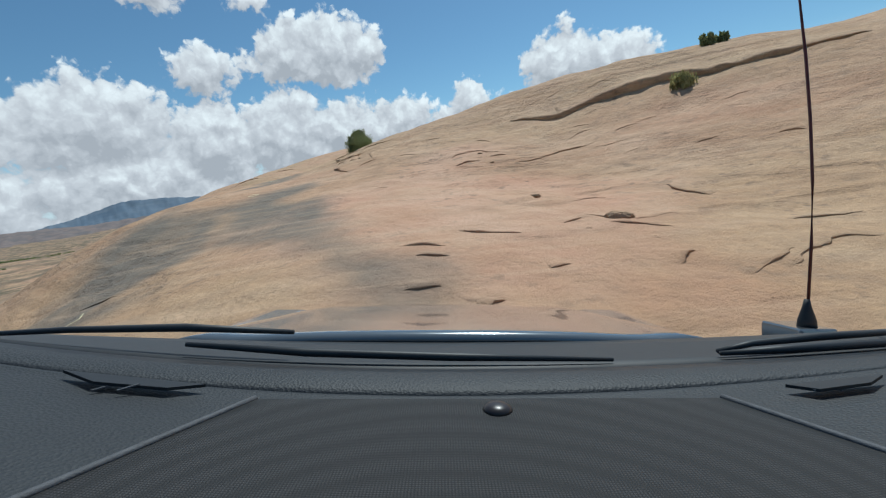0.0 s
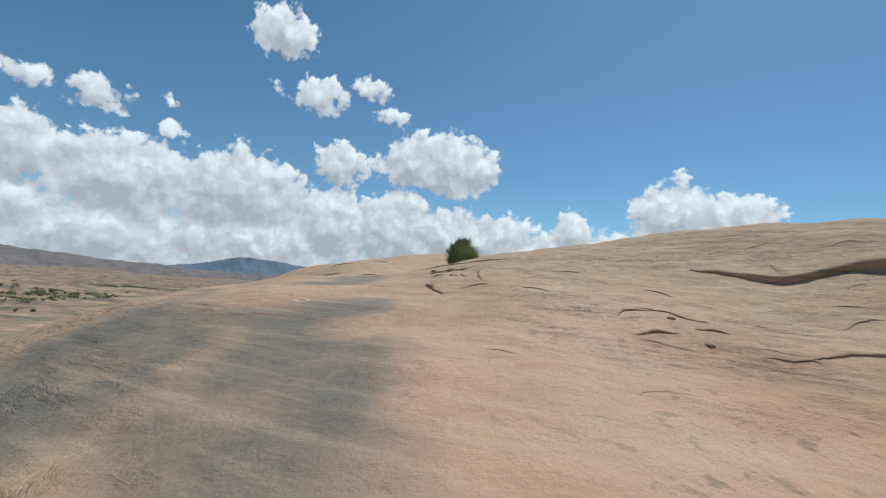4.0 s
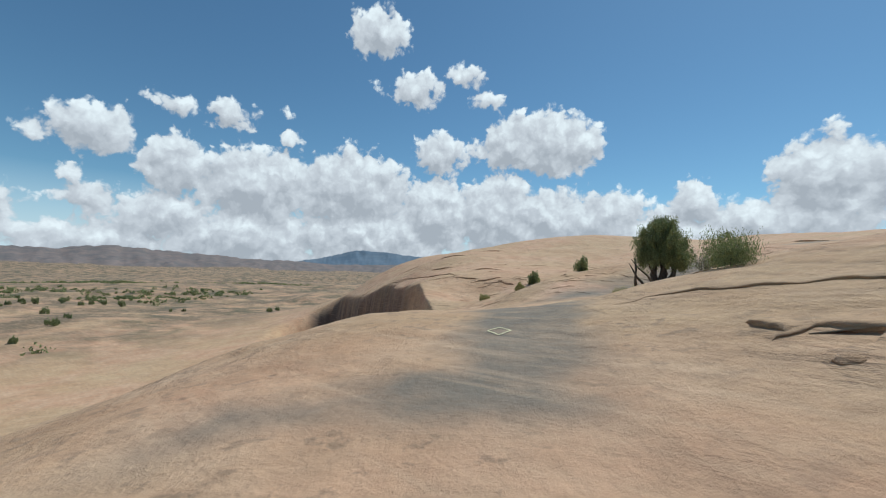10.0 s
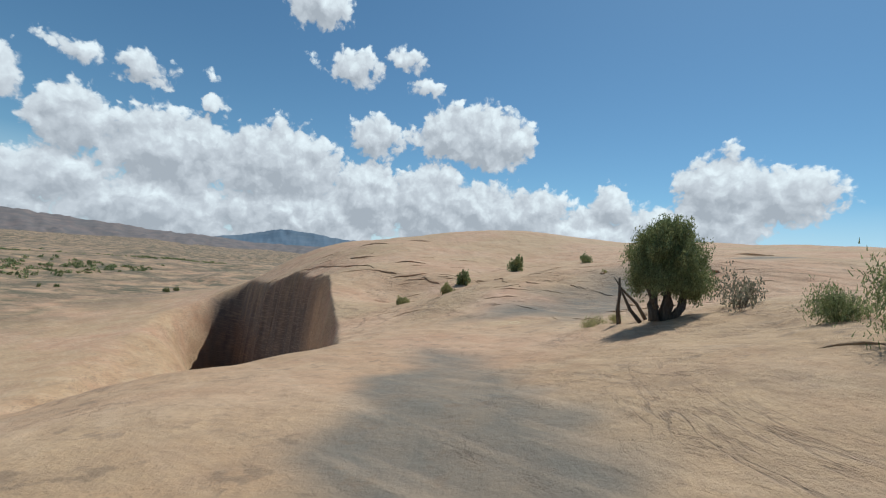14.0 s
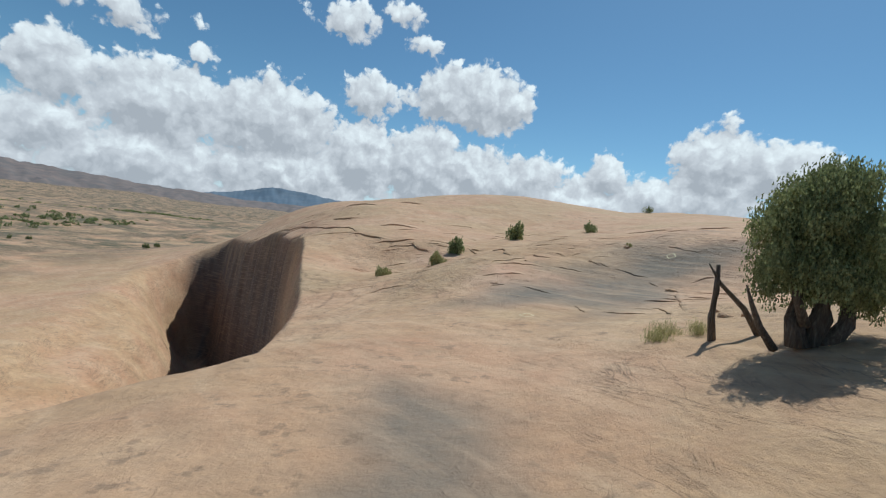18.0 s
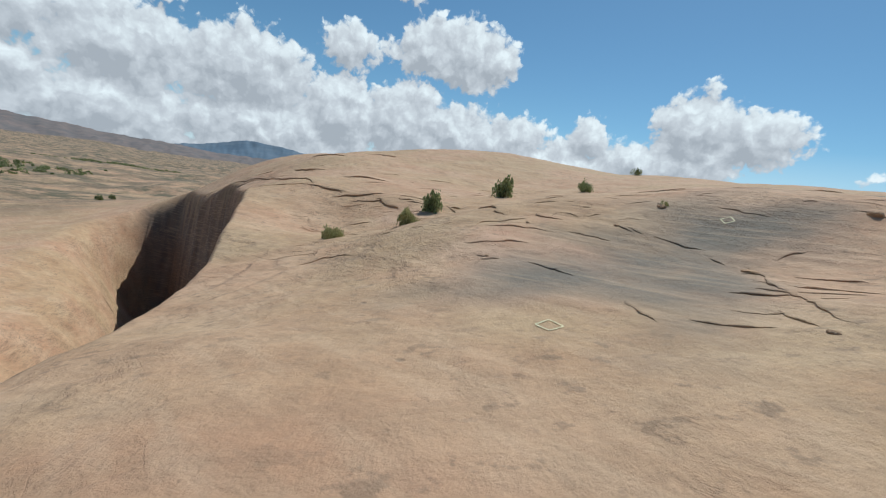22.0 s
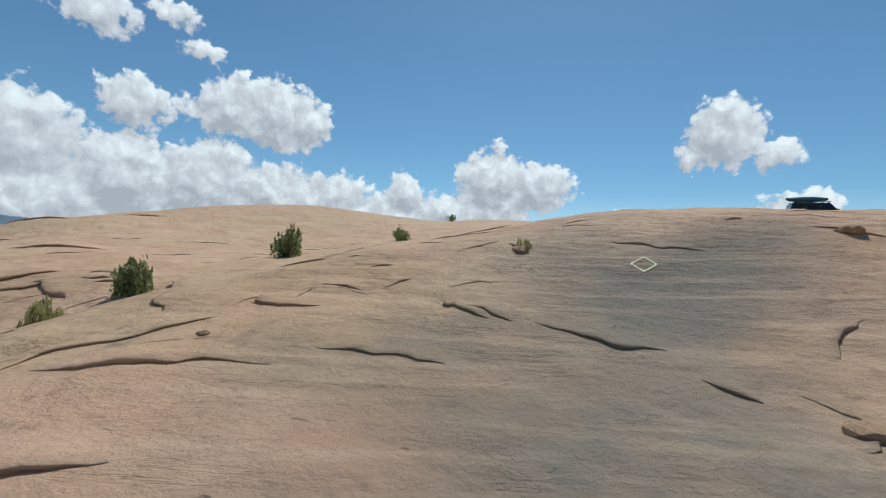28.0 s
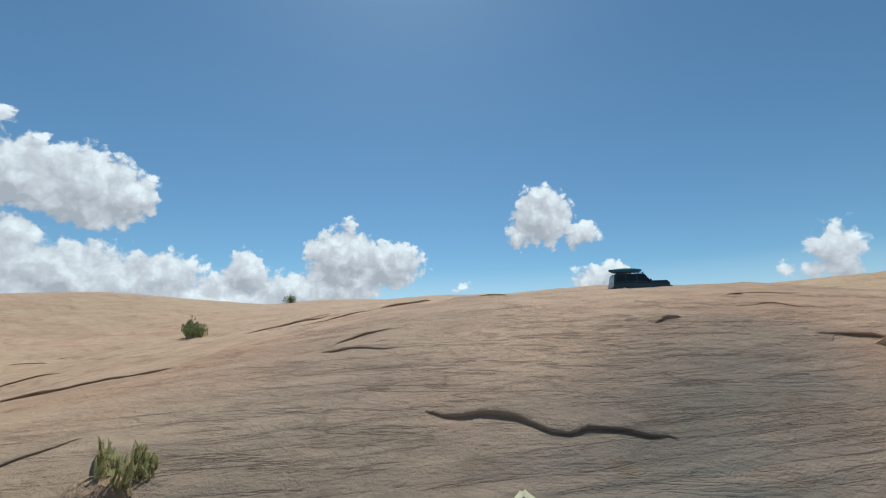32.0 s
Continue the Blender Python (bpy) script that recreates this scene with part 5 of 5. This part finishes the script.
part("padded_lip", strip([(0.458, 701, 645, 653), (0.465, 690, 636, 646), (0.485, 672, 622, 636), (0.505, 661, 614, 630), (0.512, 659, 612, 629)], thick=0.03), VINYL, car, "padded vinyl lip along the windscreen", True)
part("windscreen_seal", strip([(0.512, 662, 616, 632), (0.545, 654, 606, 624)], thick=0.02), SEAL, car, "black rubber windscreen seal")
part("cowl", strip([(0.545, 655, 607, 626), (0.60, 640, 600, 612), (0.68, 612, 590, 590), (0.72, 606, 588, 582)], thick=0.02), BLACK_PLASTIC, car, "black plastic cowl below the windscreen", True)
# woven panel in the middle of the dashboard, laid on its surface
DASH_ROWS = [(0.16, 1310, 1240, 1240), (0.24, 998, 935, 945), (0.36, 790, 728, 740), (0.437, 719, 660, 668), (0.455, 704, 648, 655)]


def on_dash(px, py, lift=0.002):
    """The point of the dashboard's top that is seen there."""
    s = (px - 784) / 784
    seen = [mid + ((left if s < 0 else right) - mid) * s * s for _, mid, left, right in DASH_ROWS]
    y = float(np.interp(-py, [-v for v in seen], [r[0] for r in DASH_ROWS]))
    # rows are joined by straight lines in space, so find the height on that line
    ys = [r[0] for r in DASH_ROWS]
    zs = [-(v - 441) / 768 * r[0] for v, r in zip(seen, DASH_ROWS)]
    for _ in range(12):
        z = float(np.interp(y, ys, zs))
        y = min(max(-z * 768 / (py - 441), ys[0]), ys[-1])
    return Vector(((px - 784) / 768 * y, y, float(np.interp(y, ys, zs)))) * K + Vector((0, 0, lift))


def sheet_on_dash(left, right, rows, cols, lift, thick):
    """A thin sheet on the dashboard between two lines of points."""
    bm = bmesh.new()
    grid = []
    for j in range(rows):
        t = j / (rows - 1)
        row = []
        for i in range(cols):
            s = i / (cols - 1)
            row.append(bm.verts.new(on_dash(left[0][0] + (left[1][0] - left[0][0]) * t + (right[0][0] + (right[1][0] - right[0][0]) * t - left[0][0] - (left[1][0] - left[0][0]) * t) * s,
                                            left[0][1] + (left[1][1] - left[0][1]) * t + (right[0][1] + (right[1][1] - right[0][1]) * t - left[0][1] - (left[1][1] - left[0][1]) * t) * s, lift)))
        grid.append(row)
    for a, b in zip(grid, grid[1:]):
        for i in range(cols - 1):
            bm.faces.new((a[i], b[i], b[i + 1], a[i + 1]))
    g = bmesh.ops.extrude_face_region(bm, geom=bm.faces[:])
    for vv in g["geom"]:
        if isinstance(vv, bmesh.types.BMVert):
            vv.co.z -= thick
    return bm


part("woven_panel", sheet_on_dash(((455, 712), (-160, 978)), ((1275, 710), (2060, 976)), 24, 30, 0.004, 0.006), WEAVE, car, "dark brown-black woven speaker panel", True)
for a, b in (((452, 710), (-170, 979)), ((1278, 708), (2070, 977))):
    part("panel_edge", limb([on_dash(a[0] + (b[0] - a[0]) * t, a[1] + (b[1] - a[1]) * t, 0.004) for t in np.linspace(0, 1, 14)], [0.0045] * 14, 8), GREY_TRIM, car, "pale grey stitched edge of the panel", True)
bm = bmesh.new()
bmesh.ops.create_uvsphere(bm, u_segments=24, v_segments=12, radius=0.019, matrix=Matrix.Translation(on_dash(881, 731, 0.004)) @ Matrix.Diagonal((1, 1, 0.5, 1)))
part("light_sensor", bm, plain("sensor_lens", (0.03, 0.022, 0.02), 0.35, var=0.1), car, "dark domed light sensor", True)
for left, right in ((((112, 671), (165, 692)), ((364, 696), (296, 703))), (((1390, 697), (1452, 706)), ((1562, 680), (1542, 694)))):
    vent = part("air_vent", sheet_on_dash(left, right, 6, 12, 0.012, 0.004), SEAL, car, "black demister vent slot")
    cx = on_dash((left[0][0] + right[1][0]) / 2, (left[1][1] + right[0][1]) / 2 + 4, 0.004)
    for k in (-1, 1):
        part("vane", limb([cx + Vector((0.016 * k - 0.008, -0.008, 0.003)), cx + Vector((0.016 * k + 0.008, 0.010, 0.006))], (0.0015, 0.0015), 5), GREY_TRIM, vent)
# wipers along the cowl
for arm, blade in ((((-30, 596, 0.60), (120, 588, 0.60), (330, 584, 0.60), (520, 592, 0.60)), ((330, 618, 0.575), (540, 632, 0.575), (800, 640, 0.575), (1085, 645, 0.57))),
                   (((1270, 626, 0.585), (1330, 612, 0.59), (1450, 600, 0.60), (1620, 590, 0.60)), ((1275, 634, 0.57), (1400, 626, 0.57), (1620, 612, 0.575)))):
    wip = part("wiper_arm", limb([at_view(*p) + Vector((0, 0, 0.004)) for p in arm], [0.005, 0.007, 0.009, 0.005], 8), BLACK_PLASTIC, car, "black wiper arm", True)
    part("wiper_blade", limb([at_view(*p) + Vector((0, 0, 0.008)) for p in blade], [0.005, 0.009, 0.009, 0.004][:len(blade)], 8), BLACK_PLASTIC, wip, "", True)
# bonnet with two raised ribs
bm = bmesh.new()
grid = []
for j in range(15):
    t = j / 14
    y = 0.72 + 1.05 * t
    row = []
    for i in range(41):
        s = -1 + 2 * i / 40
        w = 0.60 - 0.06 * t
        z = -(0.143 + 0.060 * t + 0.03 * t ** 6) - 0.045 * abs(s) ** 3 + 0.012 * math.exp(-((abs(s) - 0.72) / 0.10) ** 2) * (1 - 0.3 * t)
        row.append(bm.verts.new(Vector((s * w, y, z)) * K))
    grid.append(row)
for a, b in zip(grid, grid[1:]):
    for i in range(40):
        bm.faces.new((a[i], a[i + 1], b[i + 1], b[i]))
g = bmesh.ops.extrude_face_region(bm, geom=bm.faces[:])
for vv in g["geom"]:
    if isinstance(vv, bmesh.types.BMVert):
        vv.co.z -= 0.02
part("bonnet", bm, SILVER, car, "glossy silver bonnet with two raised ribs", True)
up = CARM.to_3x3() @ Vector((0, 0, 1))
for sx in (-1, 1):
    bm = box(bmesh.new(), min(sx * 0.60, sx * 0.92), max(sx * 0.60, sx * 0.92), 0.95, 2.28, -0.86, -0.30, 0.08, (0.02, 0.0, 0.05))
    part("wing", bm, SILVER, car, "silver front wing")
    part("door_sill", box(bmesh.new(), min(sx * 0.62, sx * 0.90), max(sx * 0.62, sx * 0.90), -0.3, 0.93, -1.0, -0.86, 0.03), BLACK_PLASTIC, car)
    hub = CARM @ Vector((sx * 0.74, 1.45, -1.08))
    drop = (hub.z - ground_at(hub.x, hub.y) - 0.40) / up.z
    wheel(car, sx * 0.74, 1.45, -1.08 - drop, 0.40, 0.27, RUBBER, ALLOY)
    part("strut", limb([(sx * 0.7, 1.45, -0.8), (sx * 0.7, 1.45, -1.08 - drop)], (0.05, 0.05), 8), BLACK_PLASTIC, car)
part("front_panel", box(bmesh.new(), -0.62, 0.62, 2.2, 2.34, -0.95, -0.42, 0.05), BLACK_PLASTIC, car)
foot = at_view(1428, 580, 0.88)
aerial = part("aerial_base", limb([foot, foot + Vector((0, 0, 0.02)), foot + Vector((0, 0, 0.055)), foot + Vector((0, 0, 0.075))], (0.024, 0.022, 0.011, 0.007), 14), BLACK_PLASTIC, car, "black conical aerial base", True)
part("mast", limb([at_view(px, py, 0.88) for px, py in ((1430, 540), (1436, 430), (1438, 320), (1434, 210), (1426, 100), (1415, 0), (1400, -140))], [0.0042] * 5 + [0.003, 0.002], 8), MAST, aerial, "thin dark red aerial mast", True)
part("fender_top", box(bmesh.new(), foot.x - 0.05, foot.x + 0.05, foot.y - 0.04, foot.y + 0.10, -0.42, foot.z + 0.003, 0.01), SILVER, car)
